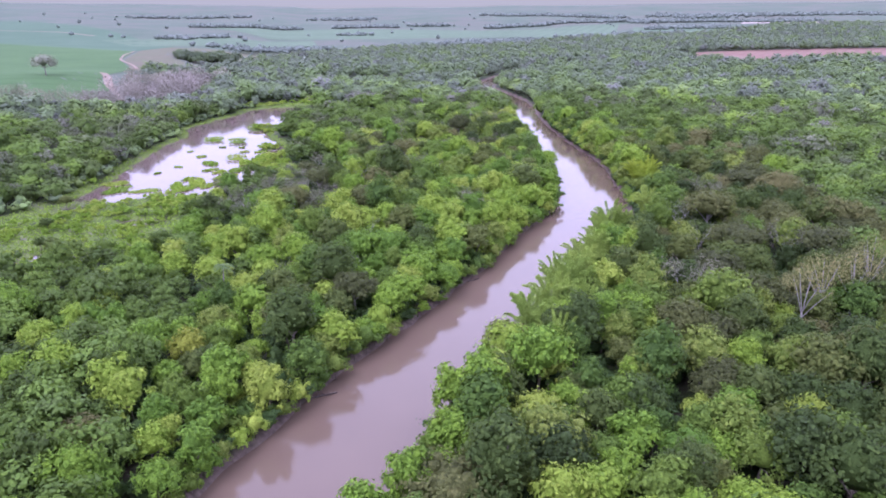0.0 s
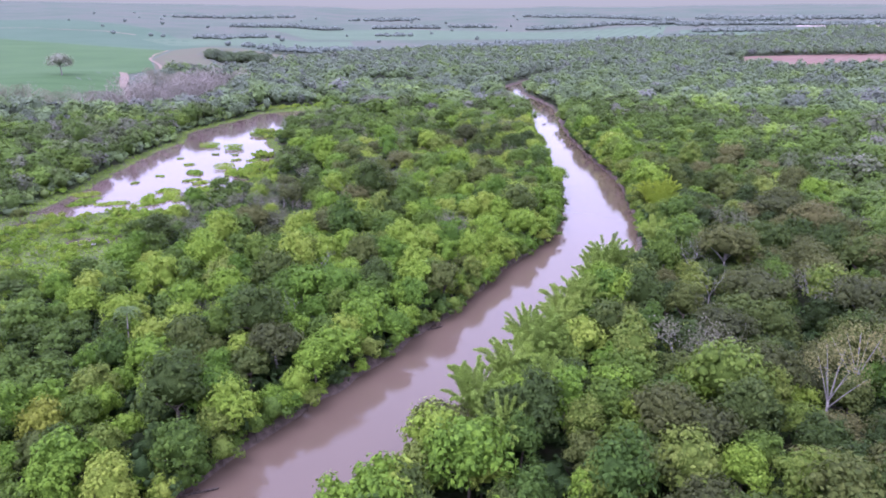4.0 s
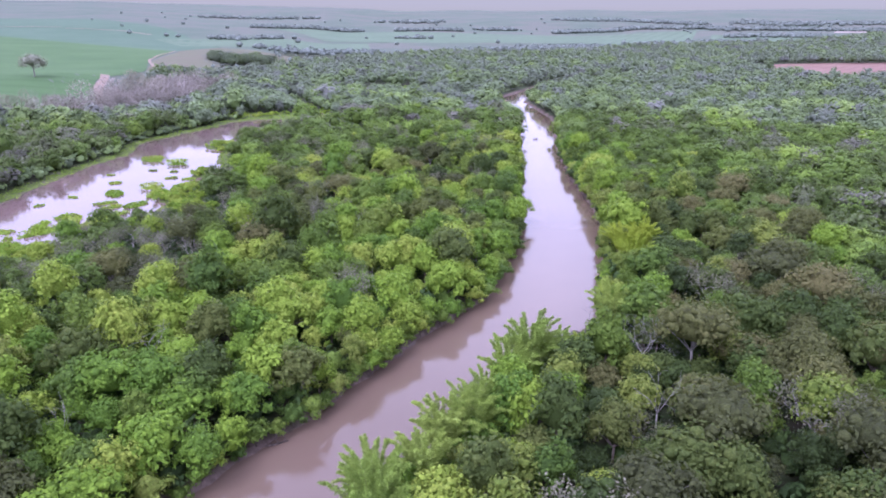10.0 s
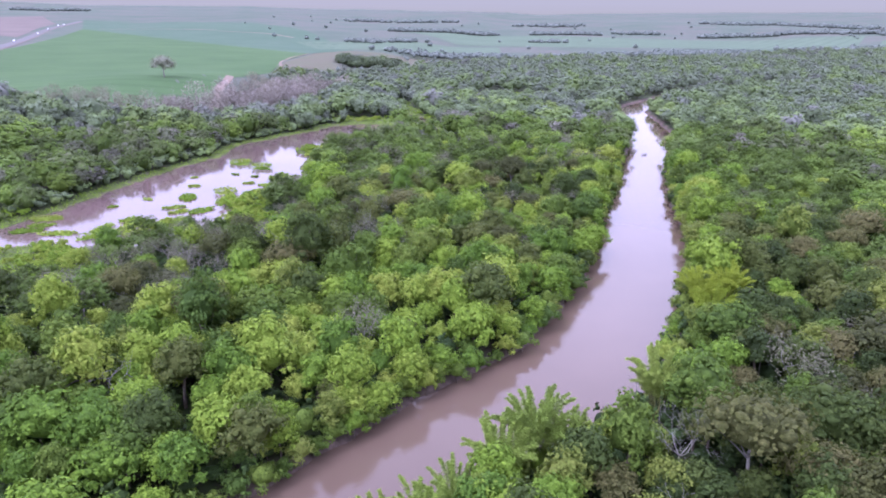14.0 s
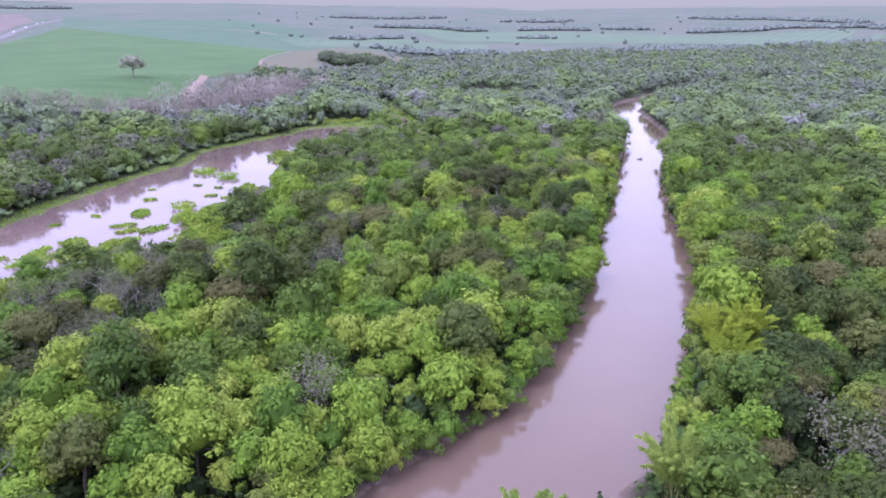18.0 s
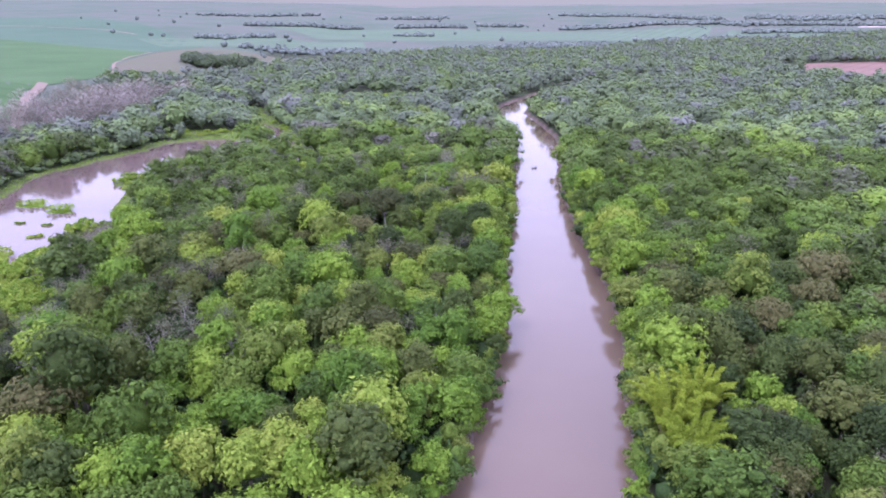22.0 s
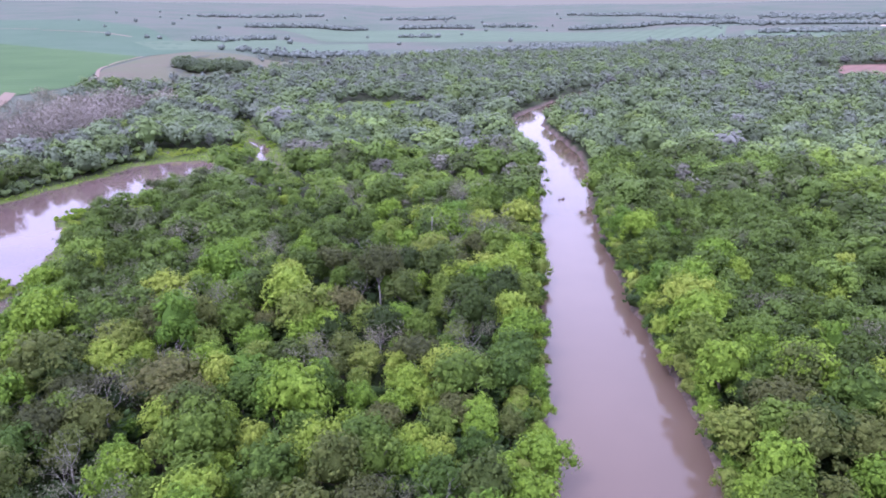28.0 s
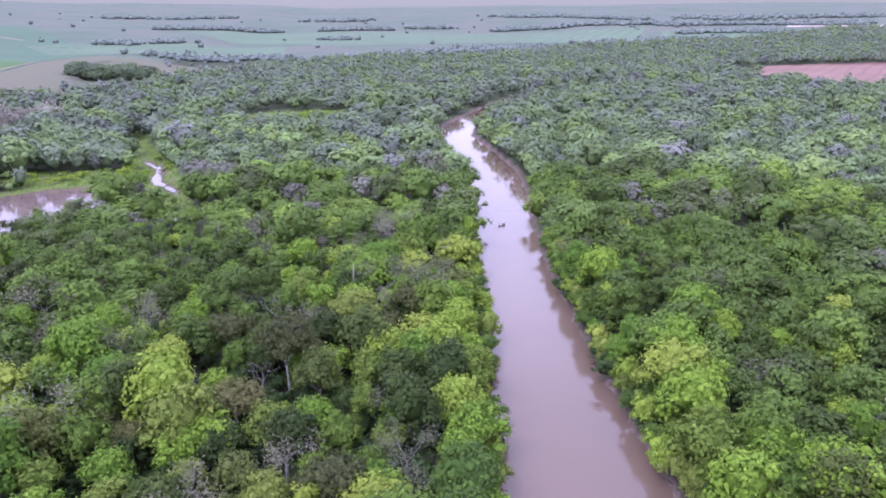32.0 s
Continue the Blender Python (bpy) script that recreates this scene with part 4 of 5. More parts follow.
# bushes that hang over the two waterlines
hang = [leafy_tree("bank_bush", "leafy bush hanging over the muddy river bank", 91 + k, leaf_bright if k == 0 else leaf_fresh, r, top, 0.2, 9, 480, 0.25, 0.1, 1.2, 0.07, None, bank_group)
        for k, (r, top) in enumerate([(2.5, 5.4), (2.9, 6.4), (2.2, 4.4)])]
side_left = np.array([(l[0], l[1]) for l, r in BANKS], float)
side_right = np.array([(r[0], r[1]) for l, r in BANKS], float)
for line, push in ((side_left, -1), (side_right, 1)):
    pts = dense(line, 3.8)
    for k in range(1, len(pts) - 1):
        x, y = pts[k]
        if not 70 < y < 480:
            continue
        d = unit((pts[k + 1] - pts[k - 1])[None])[0]
        for row in range(2):
            if row and rng.uniform() < 0.35:
                continue
            off = (rng.uniform(-1.7, 0.2) if push < 0 else rng.uniform(-0.4, 1.2)) if row == 0 else rng.uniform(1.8, 4.2)
            bx, by = x + push * d[1] * off + rng.uniform(-1, 1) * row, y - push * d[0] * off + rng.uniform(-1, 1) * row
            if push > 0 and 214 < y < 250 and row == 0:
                continue
            z = float(ground_height(np.array([bx]), np.array([by]))[0])
            stand(hang, "bush", int(rng.integers(3)), bx, by, max(0.1, z), rng.uniform(0, 6.28), rng.uniform(0.75, 1.2), rng.uniform(0.8, 1.15))

# bamboo
green_bamboo = [bamboo_clump(101 + k, leaf_bamboo, 42, tall, reach, "feathery green bamboo clump arching over the river bank", "bamboo on the bank")
                for k, (tall, reach) in enumerate([(15.5, 6.6), (14.0, 5.8)])]
yellow_bamboo = bamboo_clump(111, leaf_yellow, 44, 13.5, 6.6, "yellow-green bamboo clump on the river bank", "bamboo on the bank")
for k, (x, y, size, turn) in enumerate([(52.0, 208, 1.05, 0.3), (25, 147, 1.05, 1.1), (48, 200, 0.9, 4.0), (31, 157, 1.05, 3.0), (19, 137, 0.95, 5.0), (38, 179, 0.95, 0.8),
                                        (29, 165, 0.85, 2.0), (44, 190, 0.85, 2.6), (23, 128, 0.8, 1.9), (57, 209, 0.8, 1.4), (70, 230, 0.9, 3.4), (36, 168, 0.9, 5.2), (30, 140, 0.9, 1.0), (42, 182, 0.9, 4.4)]):
    z = float(ground_height(np.array([x]), np.array([y]))[0])
    stand(green_bamboo, "bamboo", k % 2, x, y, max(0.3, z), turn, size)
for k, (x, y, size, turn) in enumerate([(79.2, 278, 1.05, 0.0), (85, 284, 1.0, 2.0), (81, 270, 0.9, 4.0)]):
    stand([yellow_bamboo], "bamboo", 0, x, y, 1.2, turn, size)

# palms, pale emergent trees
palms = [palm_tree(121, 11.5, "")]
for x, y, turn, size in [(-54.5, 161, 0.4, 1.0), (-26, 204, 2.0, 0.85), (98, 205, 1.0, 0.8)]:
    stand(palms, "palm", 0, x, y, 1.4, turn, size)
pale = [leafy_tree("emergent_tree", "tall pale tree with thin yellowish foliage and white trunk", 131 + k, leaf_pale, 5.2, 18.5, 8.5, 24, 1300, 0.19, 0.35, 0.0, 0.26, bark_pale, "pale emergent trees", 0.0) for k in range(2)]
for k, (x, y, size, turn) in enumerate([(78, 139, 1.0, 0.0), (94, 148, 1.25, 2.0), (86, 147, 1.0, 3.3), (101, 154, 1.1, 1.0)]):
    stand(pale, "pale", k % 2, x, y, 1.4, turn, size)
SNAG = (18.6, 141.0)
dead = [bare_tree(141, 12.0, "", "large dead tree with silvery bare branches", 1.1, 4)]
for k, (x, y, size) in enumerate([(-1, 291, 0.9), (0, 416, 0.85), (74, 209, 1.35), (-34, 476, 0.9), (-52, 262, 0.9), (-62, 270, 0.8), (66.5, 238, 0.42), (*SNAG, 0.42)]):
    stand(dead, "dead", 0, x, y, 1.4, k * 1.3, size)


# a slender dead pole among the crowns and one yellowing tree
pole = np.stack([np.array([0, 0.1, 0.15, 0.3]), np.array([0, 0.05, -0.1, 0.1]), np.array([-0.5, 5.0, 9.5, 14.0])], 1)
dead_trunk = plant("dead_trunk", "slender bleached dead trunk rising above the crowns", "dead tree", "", [
    ("trunk", mesh_of("trunk", *tube(pole, [0.26, 0.22, 0.18, 0.10], 7), bark_pale), ""),
    ("branch_stub", mesh_of("branch_stub", *tube([pole[2], pole[2] + np.array([0.5, 0.2, 0.5]), pole[2] + np.array([0.9, 0.5, 1.1])], [0.09, 0.06, 0.02], 5), bark_pale), "")])
dead_trunk.matrix_basis = pose(17, 424, 1.4)
yellowing = leafy_tree("yellowing_tree", "broad tree with a yellow-tinged flowering crown", 145, leaf_yellowing, 4.6, 10.6, 1.8, 24, 1500, 0.28, 0.25, 0.2, 0.22, None, "")
yellowing.matrix_basis = pose(-51, 127, 1.4)


# ---- the rest of the forest ----
def canopy_patch(seed, radius, top, base, lobes, leaves, size, flat, small=0.26, large=0.44):
    """A crown for the joined forest: leaf sprays over many small masses, closed inside by one rough body."""
    r = np.random.default_rng(seed)
    masses = crown_lobes(r, radius, base, top, lobes, flat, small, large)
    body = lumpy(r, 0, (0, 0, base + (top - base) * 0.40), (radius * 0.52, radius * 0.52, (top - base) * 0.36), 0.1)
    return joined([body, crown_mesh(r, masses, leaves, size, 0, core=0.50, floor=-0.35, calm=1.0)])


def twig_patch(seed, radius, base, top, twigs):
    """A leafless crown of many thin upright twigs on a slender stem."""
    r = np.random.default_rng(seed)
    d = unit(r.normal(size=(twigs, 3))) * r.uniform(0.35, 1.0, (twigs, 1)) ** 0.5
    at = d * np.array([radius, radius, (top - base) * 0.5]) + np.array([0, 0, (base + top) * 0.5])
    along = d * np.array([0.9, 0.9, 0.5]) + np.array([0, 0, 0.45]) + r.normal(0, 0.35, d.shape)
    cards = leaf_cards(r, at, unit(r.normal(size=d.shape) * 0.8 + d), r.uniform(0.35, 0.8, twigs), 0.22, along, 0.05)
    return joined([tube([(0, 0, -0.5), (0.1, 0.1, base), (0, 0, top * 0.8)], [0.22, 0.17, 0.05], 4), cards])


def scatter(name, label, spots, patterns, seed, mat=None, category="forest", depth=(0.66, 1.40)):
    """Many crowns in one mesh; each spot is x, y, z, tone, size."""
    r = np.random.default_rng(seed)
    vs, fs, tones, at = [], [], [], 0
    for x, y, z, tone, size in spots:
        v, f = patterns[int(r.integers(len(patterns)))]
        a = r.uniform(0, 6.28)
        c, s = math.cos(a) * size, math.sin(a) * size
        high = (0.45 + 0.55 * size) * r.uniform(0.8, 1.15)
        w = np.stack([v[:, 0] * c - v[:, 1] * s + x, v[:, 0] * s + v[:, 1] * c + y, v[:, 2] * high + z], 1)
        vs.append(w)
        fs.append(f + at)
        tones.append(np.full(len(v), tone))
        at += len(v)
    me = mesh_of(name, np.concatenate(vs), np.concatenate(fs), mat or leaf_forest)
    attach(me, "tone", np.concatenate(tones))
    attach(me, "depth", np.concatenate([np.full(len(v), q) for v, q in zip(vs, r.uniform(*depth, len(vs)))]))
    return tagged(new(name, me), label, category, kind="stuff")


def tones_for(x, y, seed):
    """Tone of each crown: low is lush green, high is grey; more grey stands for haze farther off."""
    r = np.random.default_rng(seed)
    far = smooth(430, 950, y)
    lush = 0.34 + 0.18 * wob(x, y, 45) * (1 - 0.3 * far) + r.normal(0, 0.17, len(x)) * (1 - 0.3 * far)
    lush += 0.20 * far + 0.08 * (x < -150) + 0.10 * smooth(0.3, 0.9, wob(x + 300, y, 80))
    grey = 0.04 + 0.22 * smooth(170, 260, x) * smooth(360, 460, y) * smooth(-0.2, 0.5, wob(x, y, 60)) + 0.05 * (x < -60)
    lush = np.where(r.uniform(size=len(x)) < grey, r.uniform(0.72, 1.0, len(x)), lush)
    return np.clip(lush, 0.02, 1.0)


mid_patterns = [canopy_patch(200 + k, r, top, 1.0, 13, 420, 0.42, 0.12) for k, (r, top) in enumerate([(4.4, 10.0), (4.0, 9.0), (5.0, 10.8), (4.6, 11.6), (3.8, 8.4), (4.8, 9.6)])]
near_patterns = [crown_mesh(np.random.default_rng(260 + k), crown_lobes(np.random.default_rng(270 + k), r, 1.6, top, 17, 0.15), 800, 0.36, 0, core=0.52, calm=0.5) for k, (r, top) in enumerate([(4.0, 9.8), (4.6, 10.8), (3.5, 9.0), (4.2, 11.6)])]
back_patterns = [canopy_patch(210 + k, r, top, 1.0, 9, 170, 0.64, 0.12, 0.30, 0.48) for k, (r, top) in enumerate([(4.6, 10.0), (4.2, 9.0), (5.2, 10.8), (4.8, 11.4), (4.0, 8.4)])]
far_patterns = [canopy_patch(220 + k, r, top, 1.0, 8, 84, 0.95, 0.1, 0.30, 0.48) for k, (r, top) in enumerate([(6.2, 10.4), (5.6, 9.4), (6.8, 11.4), (6.0, 12.2)])]

mx, my = jittered(-470, 560, -20, 720, 8.7, 7)
inside = (mx > NEAR[0]) & (mx < NEAR[1]) & (my > NEAR[2]) & (my < NEAR[3])
mx, my = mx[~inside], my[~inside]
m_river, m_pond = river_gap(mx, my), pond_gap(mx, my)
keep = wooded(mx, my, m_river, m_pond) & (m_river > 2.0)
mx, my, m_river, m_pond = mx[keep], my[keep], m_river[keep], m_pond[keep]
mz, mt = ground_height(mx, my, m_river, m_pond), tones_for(mx, my, 8)
mt = np.where((m_river < 12) & (mt > 0.3), mt * 0.75, mt)
ms = np.clip(np.random.default_rng(9).lognormal(0.12, 0.28, len(mx)), 0.7, 2.0) * np.clip(0.8 + 0.015 * m_pond, 0, 1)
brown = (mx < -208 + 12 * wob(mx, my, 50) - 0.12 * np.maximum(0, my - 640)) & (my > 548) & (my < 860)
brown |= (mx < -225) & (my > 470 + 0.62 * (mx + 300) + 12 * wob(mx, my, 30)) & (my < 600)
edge_row = mx < -262
b_spots = [s for s, q in zip(zip(mx, my, mz, np.where(edge_row, 0.1, np.random.default_rng(19).uniform(0.3, 1, len(mx))), ms * np.where(edge_row, 0.62, 1.1)), brown) if q]
mx, my, mz, mt, ms = mx[~brown], my[~brown], mz[~brown], mt[~brown], ms[~brown]
close = np.hypot(np.maximum(np.maximum(-20 - mx, mx - 80), 0), np.maximum(my - 330, 0)) < 235
mid_spots = list(zip(mx, my, mz, mt, ms))
scatter("forest_canopy", "dense mixed green and grey riverside forest canopy", [s for s, q in zip(mid_spots, close) if q], mid_patterns, 10, None, "forest", (0.55, 1.28))
scatter("forest_trees", "mixed green forest trees behind the river bank", extra, near_patterns, 24, None, "forest", (0.50, 1.12))
scatter("back_forest", "forest canopy away from the river, haze in its grey-green", [s for s, q in zip(mid_spots, close) if not q], back_patterns, 11, leaf_hazed)
twiggy = [twig_patch(240 + k, 4.6, 2.6, 12.0 + k, 330) for k in range(4)]
scatter("leafless_wood", "brownish grey leafless wood at the edge of the crop field", b_spots, twiggy, 20, leaf_brown, "wood")

# low growth that closes the gaps under the trees, its colour darkened for shade
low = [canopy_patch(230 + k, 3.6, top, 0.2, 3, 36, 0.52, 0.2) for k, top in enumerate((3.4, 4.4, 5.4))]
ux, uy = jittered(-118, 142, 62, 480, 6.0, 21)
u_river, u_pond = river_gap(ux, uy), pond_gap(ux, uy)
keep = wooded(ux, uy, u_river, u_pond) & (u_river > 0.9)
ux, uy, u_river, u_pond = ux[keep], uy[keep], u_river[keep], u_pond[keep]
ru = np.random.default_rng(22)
scatter("undergrowth", "green shrubs and saplings under the forest trees, coloured dark as shade", list(zip(ux, uy, ground_height(ux, uy, u_river, u_pond), np.clip(ru.normal(0.40, 0.12, len(ux)), 0.1, 0.8), ru.uniform(0.8, 1.3, len(ux)))), low, 23, leaf_under)

sx, sy = jittered(-215, -118, 250, 600, 4.6, 26)
s_pond = pond_gap(sx, sy)
margin = (s_pond > 5.5) & (s_pond < 15) & (marsh_share(sx, sy, s_pond) < 0.7)
sx, sy, s_pond = sx[margin], sy[margin], s_pond[margin]
rm = np.random.default_rng(27)
scatter("shore_thicket", "low green thicket along the grassy pond shore", list(zip(sx, sy, ground_height(sx, sy, np.full(len(sx), 99.0), s_pond), np.clip(rm.normal(0.30, 0.16, len(sx)), 0.05, 0.8), rm.uniform(0.7, 1.25, len(sx)))), low, 28, leaf_hazed, "thicket")

fx, fy = jittered(-620, 1250, 720, 1950, 14.6, 12)
f_river, f_pond = river_gap(fx, fy), pond_gap(fx, fy)
keep = wooded(fx, fy, f_river, f_pond) & (f_river > 3.4)
fx, fy, f_river, f_pond = fx[keep], fy[keep], f_river[keep], f_pond[keep]
scatter("distant_forest", "far forest filling the valley, haze in its grey-green", list(zip(fx, fy, ground_height(fx, fy, f_river, f_pond), tones_for(fx, fy, 13), np.random.default_rng(14).uniform(0.8, 1.6, len(fx)))), far_patterns, 15, leaf_hazed, "forest", (0.80, 1.16))


sx, sy = jittered(-300, 420, -140, 600, 16.0, 16)
s_river, s_pond = river_gap(sx, sy), pond_gap(sx, sy)
flank = ~((sx < 0.66 * sy + 78) & (sx > -98 - 1.32 * (sy - 75))) & (s_river > 3) & (s_pond > 4) & (marsh_share(sx, sy, s_pond) < 0.35)
sx, sy, s_river, s_pond = sx[flank], sy[flank], s_river[flank], s_pond[flank]
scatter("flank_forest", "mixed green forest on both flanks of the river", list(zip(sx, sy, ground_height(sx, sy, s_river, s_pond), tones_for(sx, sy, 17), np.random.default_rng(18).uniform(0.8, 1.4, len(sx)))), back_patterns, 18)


belt_patterns = [joined([lumpy(np.random.default_rng(250 + k), 0, (0, 0, 4.2), (6.0, 6.0, 4.4), 0.16), canopy_patch(255 + k, 6.2, 10.5, 1.0, 2, 16, 1.6, 0.1)]) for k in range(4)]


def tree_belt(name, label, spots, seed, mat=None, tone=(0.2, 0.8)):
    r = np.random.default_rng(seed)
    pts = np.array(spots, float)
    z = on_ground(pts[:, 0], pts[:, 1]) - 0.8
    return scatter(name, label, [(x, y, h, r.uniform(*tone), s) for (x, y, s), h in zip(pts, z)], belt_patterns, seed, mat, "forest", (0.85, 1.08))


rb = np.random.default_rng(33)


def belt_points(a, b, depth, step, size):
    n, pts = int(4.0 * math.dist(a, b) / step), []
    for t in (np.arange(n) + rb.uniform(0, 1, n)) / n:
        x, y = a[0] + (b[0] - a[0]) * t, a[1] + (b[1] - a[1]) * t
        if rb.uniform(-1.3, 0.4) < wob(x, y, 55):
            pts.append((x + rb.normal(0, depth * 0.4), y + 0.9 * depth * float(wob(x, y, 90)) + rb.normal(0, depth * 0.35), size * rb.uniform(0.6, 1.25)))
    return pts


# the round grove in the meadow, hedges and wood lots on the slopes
grove = [(-346 + 46 * math.sqrt(u) * math.cos(v), 1068 + 48 * math.sqrt(u) * math.sin(v)) for u, v in zip(rb.uniform(0, 1, 80), rb.uniform(0, 6.28, 80))]
scatter("tree_grove", "dark isolated grove in the dry meadow", [(x, y, float(on_ground(np.array([x]), np.array([y]))[0]) - 0.5, rb.uniform(0.42, 0.62), rb.uniform(1.2, 2.1)) for x, y in grove], mid_patterns, 41, leaf_hazed, "grove", (0.55, 1.0))
for a, b, depth, step, size in [((-700, 2060), (-420, 2190), 14, 5, 1.2), ((-330, 2230), (-150, 2300), 20, 5, 1.2), ((-100, 2430), (20, 2450), 26, 6, 1.2), ((160, 2330), (400, 2400), 40, 4, 1.3), ((430, 2380), (640, 2330), 60, 5, 1.2),
                                ((560, 1960), (760, 1900), 40, 6, 1.2), ((-600, 1560), (-480, 1640), 25, 8, 1.0), ((-420, 1330), (-200, 1440), 60, 6, 0.9), ((-120, 1500), (260, 1640), 70, 4, 0.9), ((-260, 1900), (-180, 1930), 25, 8, 1.0),
                                ((620, 2250), (1200, 2320), 70, 5, 1.3), ((-1250, 2900), (-800, 2960), 60, 10, 1.5), ((-500, 3000), (-300, 3060), 90, 9, 1.5), ((200, 3100), (700, 3000), 120, 6, 1.6), ((900, 2950), (1700, 2800), 140, 6, 1.6),
                                ((-2900, 3000), (-2700, 3100), 70, 8, 1.8), ((-3100, 3000), (-2990, 3060), 40, 5, 1.8), ((300, 1700), (560, 1760), 60, 5, 1.0), ((700, 1700), (1100, 1650), 90, 4, 1.1)]:
    tree_belt("tree_belt", "line of trees between far fields, haze put into its leaf colour", belt_points(a, b, depth, step, size), int(abs(a[0]) + b[1]), leaf_belt)

# single bushes on the meadow and the slopes
spots = []
for _ in range(150):
    x, y = rb.uniform(-520, -190), rb.uniform(800, 1500)
    if valley_side(x, y) < 50 and not ((x + 346) ** 2 / 70 ** 2 + (y - 1068) ** 2 / 50 ** 2 < 1):
        spots.append((x, y, rb.uniform(0.25, 0.7)))
for _ in range(60):
    y = rb.uniform(1450, 3200)
    spots.append((rb.uniform(-0.6, 0.5) * y, y, rb.uniform(0.5, 1.1)))
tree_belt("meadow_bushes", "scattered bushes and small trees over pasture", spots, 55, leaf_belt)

# the leafless wood on the edge of the crop field
wood = [bare_tree(151 + k, 17.0, "leafless trees by the field", "tall leafless brownish grey tree at the field edge", 0.45) for k in range(2)]
for k in range(36):
    x, y = -236 + rb.normal(0, 30), 600 + rb.normal(0, 50)
    if -20 < valley_side(x, y) < 62 - 0.1 * (y - 560):
        z = float(ground_height(np.array([x]), np.array([y]))[0])
        stand(wood, "wood", k % 2, x, y, z, rb.uniform(0, 6.28), rb.uniform(0.8, 1.2))
for k in range(14):
    x, y = -350 + rb.uniform(-75, 110), 0
    y = 505 + 0.62 * (x + 300) + rb.normal(0, 9)
    z = float(ground_height(np.array([x]), np.array([y]))[0])
    stand(wood, "wood", k % 2, x, y, z, rb.uniform(0, 6.28), rb.uniform(0.6, 0.95))
lone = leafy_tree("lone_tree", "large lone tree with thin brownish crown in the crop field", 161, leaf_lone, 11.5, 18.5, 4.0, 28, 1800, 0.50, 0.1, 0.0, 0.5, bark_pale, "", 0.4)
lone.matrix_basis = Matrix.Translation((-345, 626, float(on_ground(np.array([-345.0]), np.array([626.0]))[0])))

# ---- the oxbow pond ----
for k, (cx, cy, a, b, turn, tall) in enumerate([(-136, 415, 6.0, 4.4, 10, 1.9), (-120, 409, 5.6, 4.4, -10, 2.1), (-127, 365, 2.8, 2.0, 40, 0.4), (-117, 347, 7.0, 3.6, -55, 0.5), (-130, 339, 2.4, 1.2, 0, 0.3),
                                                (-108, 378, 3.0, 1.6, 30, 0.4), (-99, 377, 3.2, 1.8, 20, 0.4), (-107, 359, 5.4, 4.2, 0, 2.0), (-112, 293, 8.0, 4.2, 60, 0.9), (-145, 303, 6.0, 3.2, 20, 0.8), (-139, 289, 6.0, 3.0, 40, 0.7), (-98, 347, 6.0, 4.0, 80, 1.0), (-116, 312, 4.5, 2.2, 70, 0.5), (-110, 306, 10.0, 3.6, 110, 0.5), (-103, 299, 5.0, 2.6, 80, 0.4),
                                                (-106, 327, 4.4, 2.4, 60, 0.5), (-99, 331, 6.0, 3.2, 80, 0.6), (-124, 392, 2.2, 1.0, 0, 0.3), (-113, 391, 2.0, 1.0, 20, 0.3), (-138, 380, 2.0, 0.9, 30, 0.25),
                                                (-140, 296, 5.0, 2.0, 30, 0.4), (-127, 290, 7.0, 2.6, 20, 0.5), (-135, 325, 2.4, 1.0, 60, 0.3), (-101, 352, 4.0, 2.4, 100, 0.6), (-100, 316, 7.0, 3.4, 60, 0.6), (-117, 300, 6.0, 2.6, 100, 0.5), (-112, 332, 4.6, 2.0, 45, 0.4), (-96, 366, 4.0, 2.0, 60, 0.5)]):
    grass_islet(cx, cy, a, b, turn, 300 + k, tall)
shrubs = [marsh_shrub(170 + k, r, tall, "shrubs round the pond") for k, (r, tall) in enumerate([(3.2, 2.6), (2.6, 2.0)])]
rs = np.random.default_rng(61)
for cx, cy, sx, sy, count in [(-113, 456, 12, 17, 52), (-90, 360, 5, 8, 18), (-90, 343, 5, 9, 22), (-84, 336, 8, 12, 34), (-74, 318, 9, 12, 30), (-66, 306, 7, 8, 18), (-96, 388, 4, 7, 12), (-97, 306, 4, 7, 7), (-118, 262, 24, 14, 46), (-126, 235, 26, 18, 44), (-112, 205, 22, 18, 30), (-104, 548, 9, 8, 8), (-130, 578, 26, 10, 16), (-104, 268, 12, 8, 22), (-86, 366, 4, 6, 10), (-84, 336, 4, 6, 10), (-158, 300, 3, 14, 8), (-104, 600, 14, 34, 22), (-66, 762, 40, 34, 26),
                              (-60, 790, 34, 14, 16), (136, 486, 12, 8, 8)]:
    for _ in range(count):
        x, y = cx + rs.uniform(-1, 1) * sx, cy + rs.uniform(-1, 1) * sy
        gap = float(pond_gap(np.array([x]), np.array([y]))[0])
        if gap < 0.6:
            continue
        z = float(ground_height(np.array([x]), np.array([y]))[0])
        stand(shrubs, "shrub", int(rs.integers(2)), x, y, z, rs.uniform(0, 6.28), rs.uniform(0.6, 1.25))
# dark bushes and grey trees standing in the wet meadow
for key, x, y, size in [("broad", -121, 206, 0.80), ("broad", -128, 211, 0.55), ("broad", -136, 230, 0.50), ("fresh", -115, 199, 0.55), ("lichen", -106, 193, 0.65), ("lichen", -101, 199, 0.60), ("lichen", -111, 189, 0.60),
                        ("lichen", -136, 256, 0.55), ("lichen", -141, 249, 0.55), ("broad", -146, 262, 0.55)]:
    z = float(ground_height(np.array([x]), np.array([y]))[0])
    stand(KINDS[key], key, int(rs.integers(3)), x, y, max(0.1, z), rs.uniform(0, 6.28), size, 0.85)
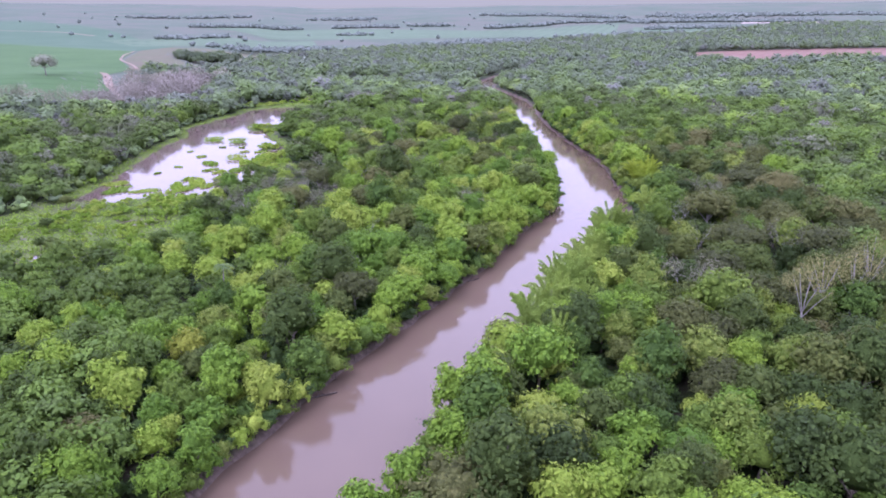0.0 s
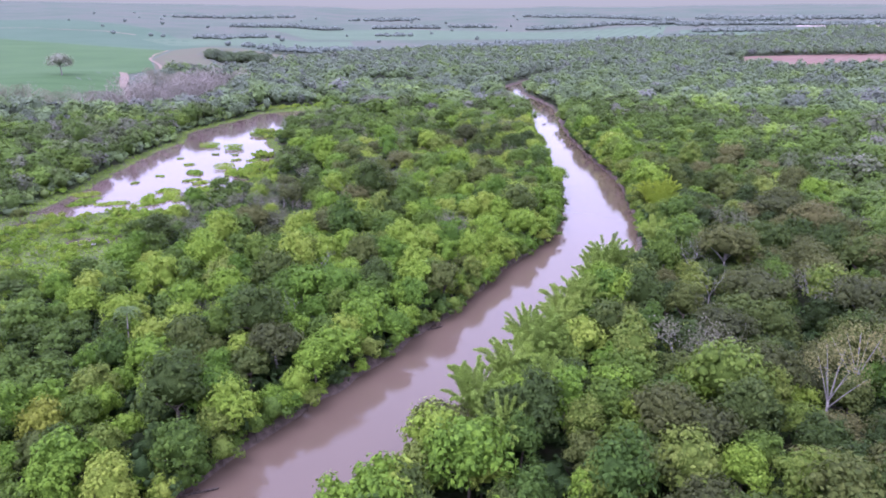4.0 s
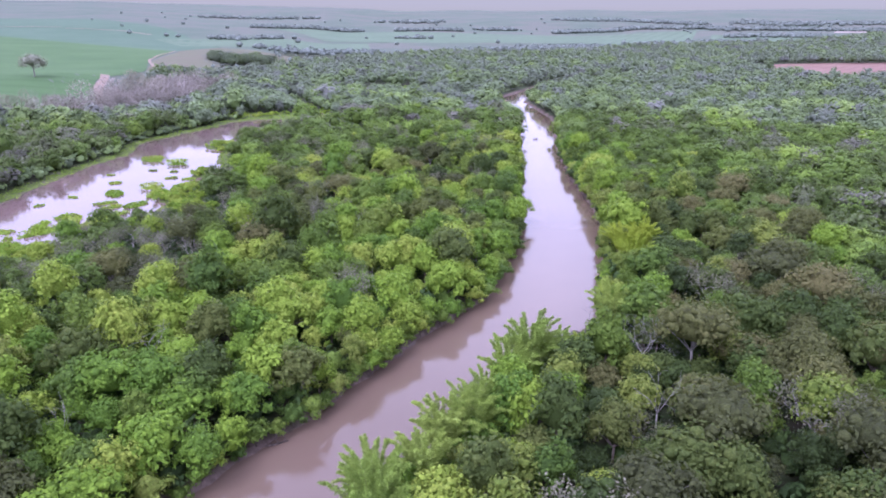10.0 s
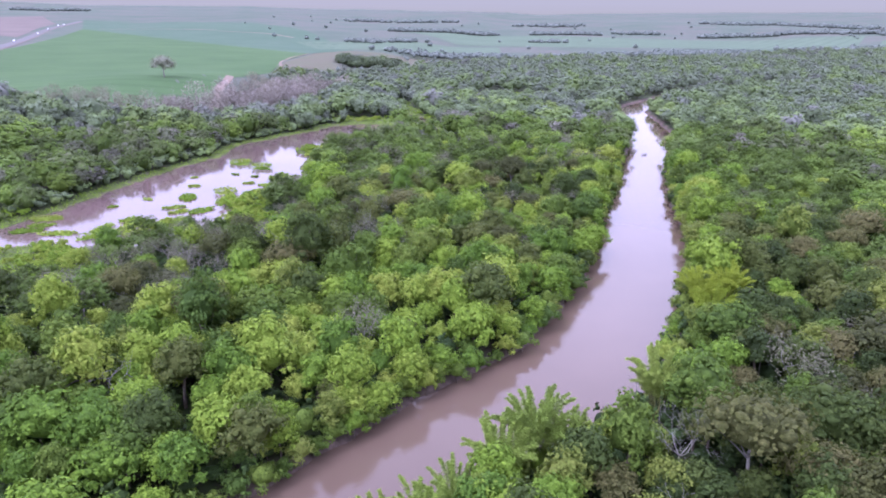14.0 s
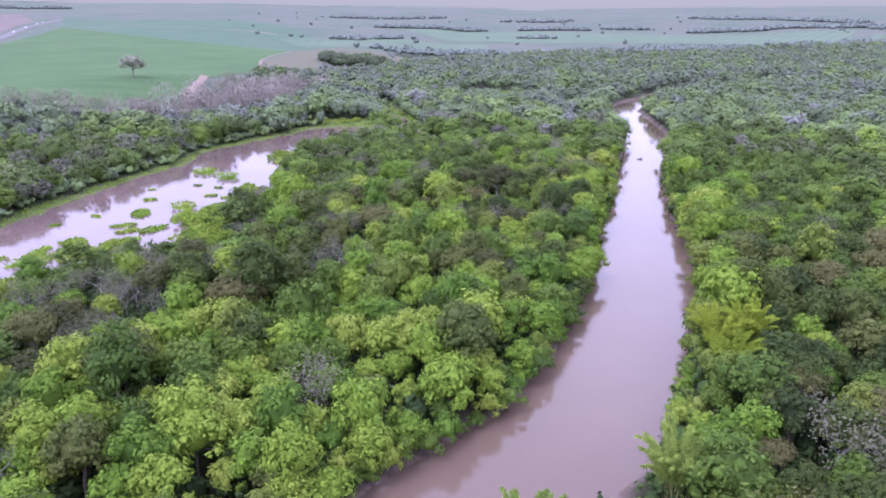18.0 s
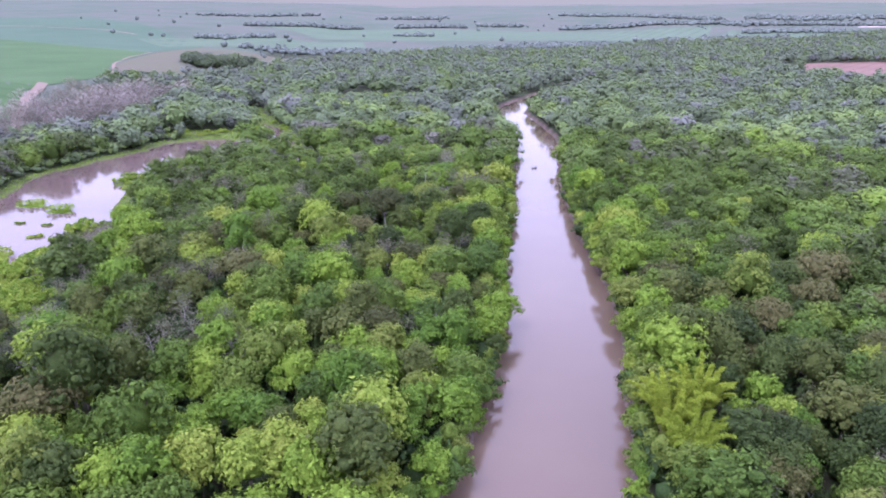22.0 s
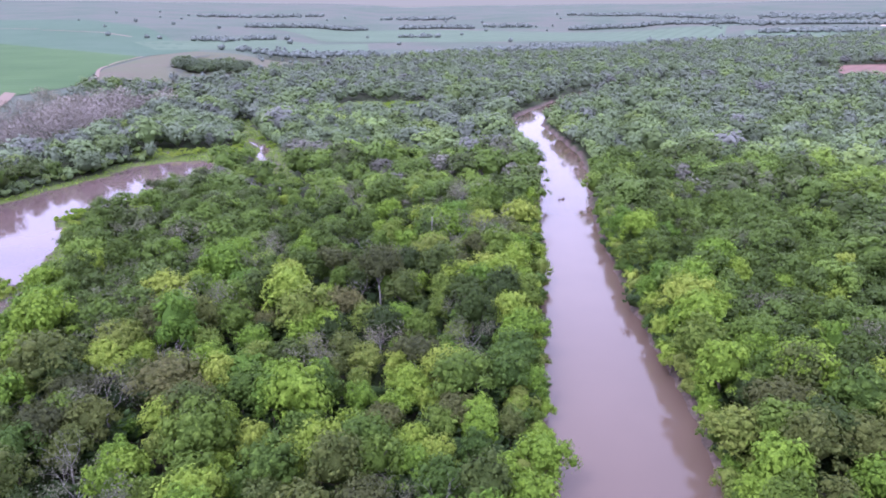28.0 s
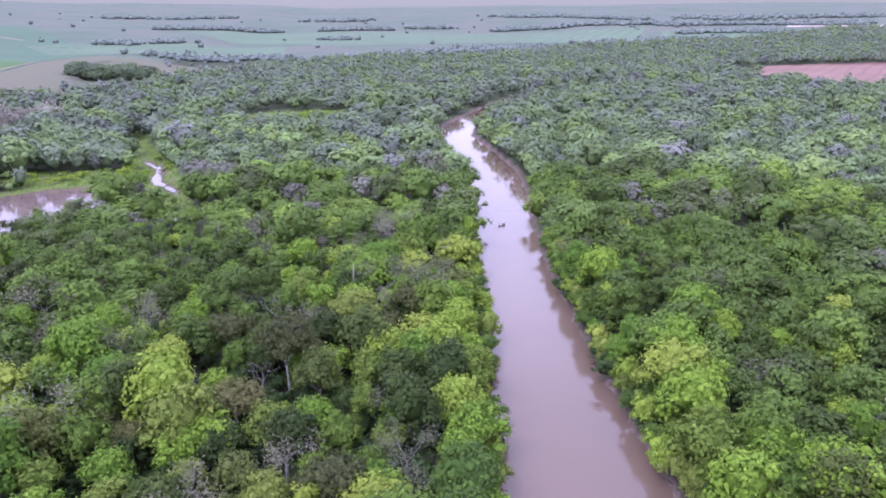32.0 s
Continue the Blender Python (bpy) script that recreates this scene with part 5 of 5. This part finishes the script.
# grass of the wet meadow
ax, ay = rs.uniform(-178, -20, 110000), 190 + 640 * rs.uniform(0, 1, 110000) ** 1.35
a_pond = pond_gap(ax, ay)
keep = (a_pond > 0.15) & (rs.uniform(size=len(ax)) < marsh_share(ax, ay, a_pond) * np.where(ay < 275, 0.85, 1.0))
ax, ay, a_pond = ax[keep], ay[keep], a_pond[keep]
az = ground_height(ax, ay, np.full(len(ax), 99.0), a_pond)
m_at = np.stack([ax, ay, az + rs.uniform(0.1, 0.45, len(ax))], 1)
blades = mesh_of("marsh_grass", *leaf_cards(rs, m_at, unit(rs.normal(0, 0.7, m_at.shape) + np.array([0, 0, 0.8])), rs.uniform(0.25, 0.7, len(ax)), 0.4), leaf_marsh)
tagged(new("marsh_grass", blades), "bright green tussock grass on the wet pond margin", "grass", kind="stuff")

# driftwood and the snag in midstream
for k, (x, y, turn, length, thick) in enumerate([(-24, 121, 20, 6.0, 0.26), (58, 507, 40, 3.2, 0.28), (-33, 107, 60, 4.5, 0.22), (8.5, 183, 30, 4.0, 0.2), (24.5, 226, 70, 5.0, 0.24), (77.3, 362, 120, 6.0, 0.25), (72.4, 405, 60, 4.0, 0.2),
                                                  (-14, 146, 45, 3.0, 0.2), (49.5, 395, 100, 4.0, 0.22), (70.6, 258, 80, 4.2, 0.2)]):
    fallen_log(x, y, 0.12, turn, length, thick, 400 + k)


# ---- lorries on the highway ----
def box_mesh(name, size, centre, mat, bevel=0.06):
    bm = bmesh.new()
    bmesh.ops.create_cube(bm, size=1.0, matrix=Matrix.Translation(centre) @ Matrix.Diagonal((*size, 1)))
    bmesh.ops.bevel(bm, geom=bm.edges[:], offset=bevel, segments=1, affect="EDGES")
    me = bpy.data.meshes.new(name)
    bm.to_mesh(me)
    bm.free()
    me.materials.append(mat)
    return me


def lorry():
    root = plant("lorry", "white box lorry on the asphalt highway", "lorry", "lorries on the highway",
                 [("cargo_box", box_mesh("cargo_box", (2.5, 9.0, 2.8), (0, -1.2, 2.3), paint_white), ""), ("cab", box_mesh("cab", (2.4, 2.2, 2.5), (0, 4.7, 1.75), paint_white, 0.2), ""),
                  ("windscreen", box_mesh("windscreen", (2.1, 0.1, 0.9), (0, 5.8, 2.3), glass_dark, 0.02), ""), ("chassis", box_mesh("chassis", (1.0, 11.0, 0.3), (0, 0, 0.75), rubber), "")])
    wheel = mesh_of("wheel", *tube([(-0.15, 0, 0), (0.15, 0, 0)], [0.5, 0.5], 12), rubber)
    for y in (4.6, -2.6, -4.0):
        for x in (-1.1, 1.1):
            w = part("wheel", wheel, root)
            w.location = (x, y, 0.5)
    return root


truck = lorry()
road_line = dense(ROAD, 10.0)
for k, (t, off) in enumerate([(0.12, 3), (0.30, -3), (0.52, 3), (0.66, 3), (0.80, -3), (0.84, 3)]):
    i = int(t * (len(road_line) - 2))
    d = unit((road_line[i + 1] - road_line[i])[None])[0]
    x, y = road_line[i] + np.array([d[1], -d[0]]) * off
    z = float(on_ground(np.array([x]), np.array([y]))[0]) + 0.66
    m = pose(x, y, z, 0, 0, math.degrees(math.atan2(-d[0], d[1])))
    if k == 0:
        truck.matrix_basis = m
    else:
        copy_thing(truck, m)
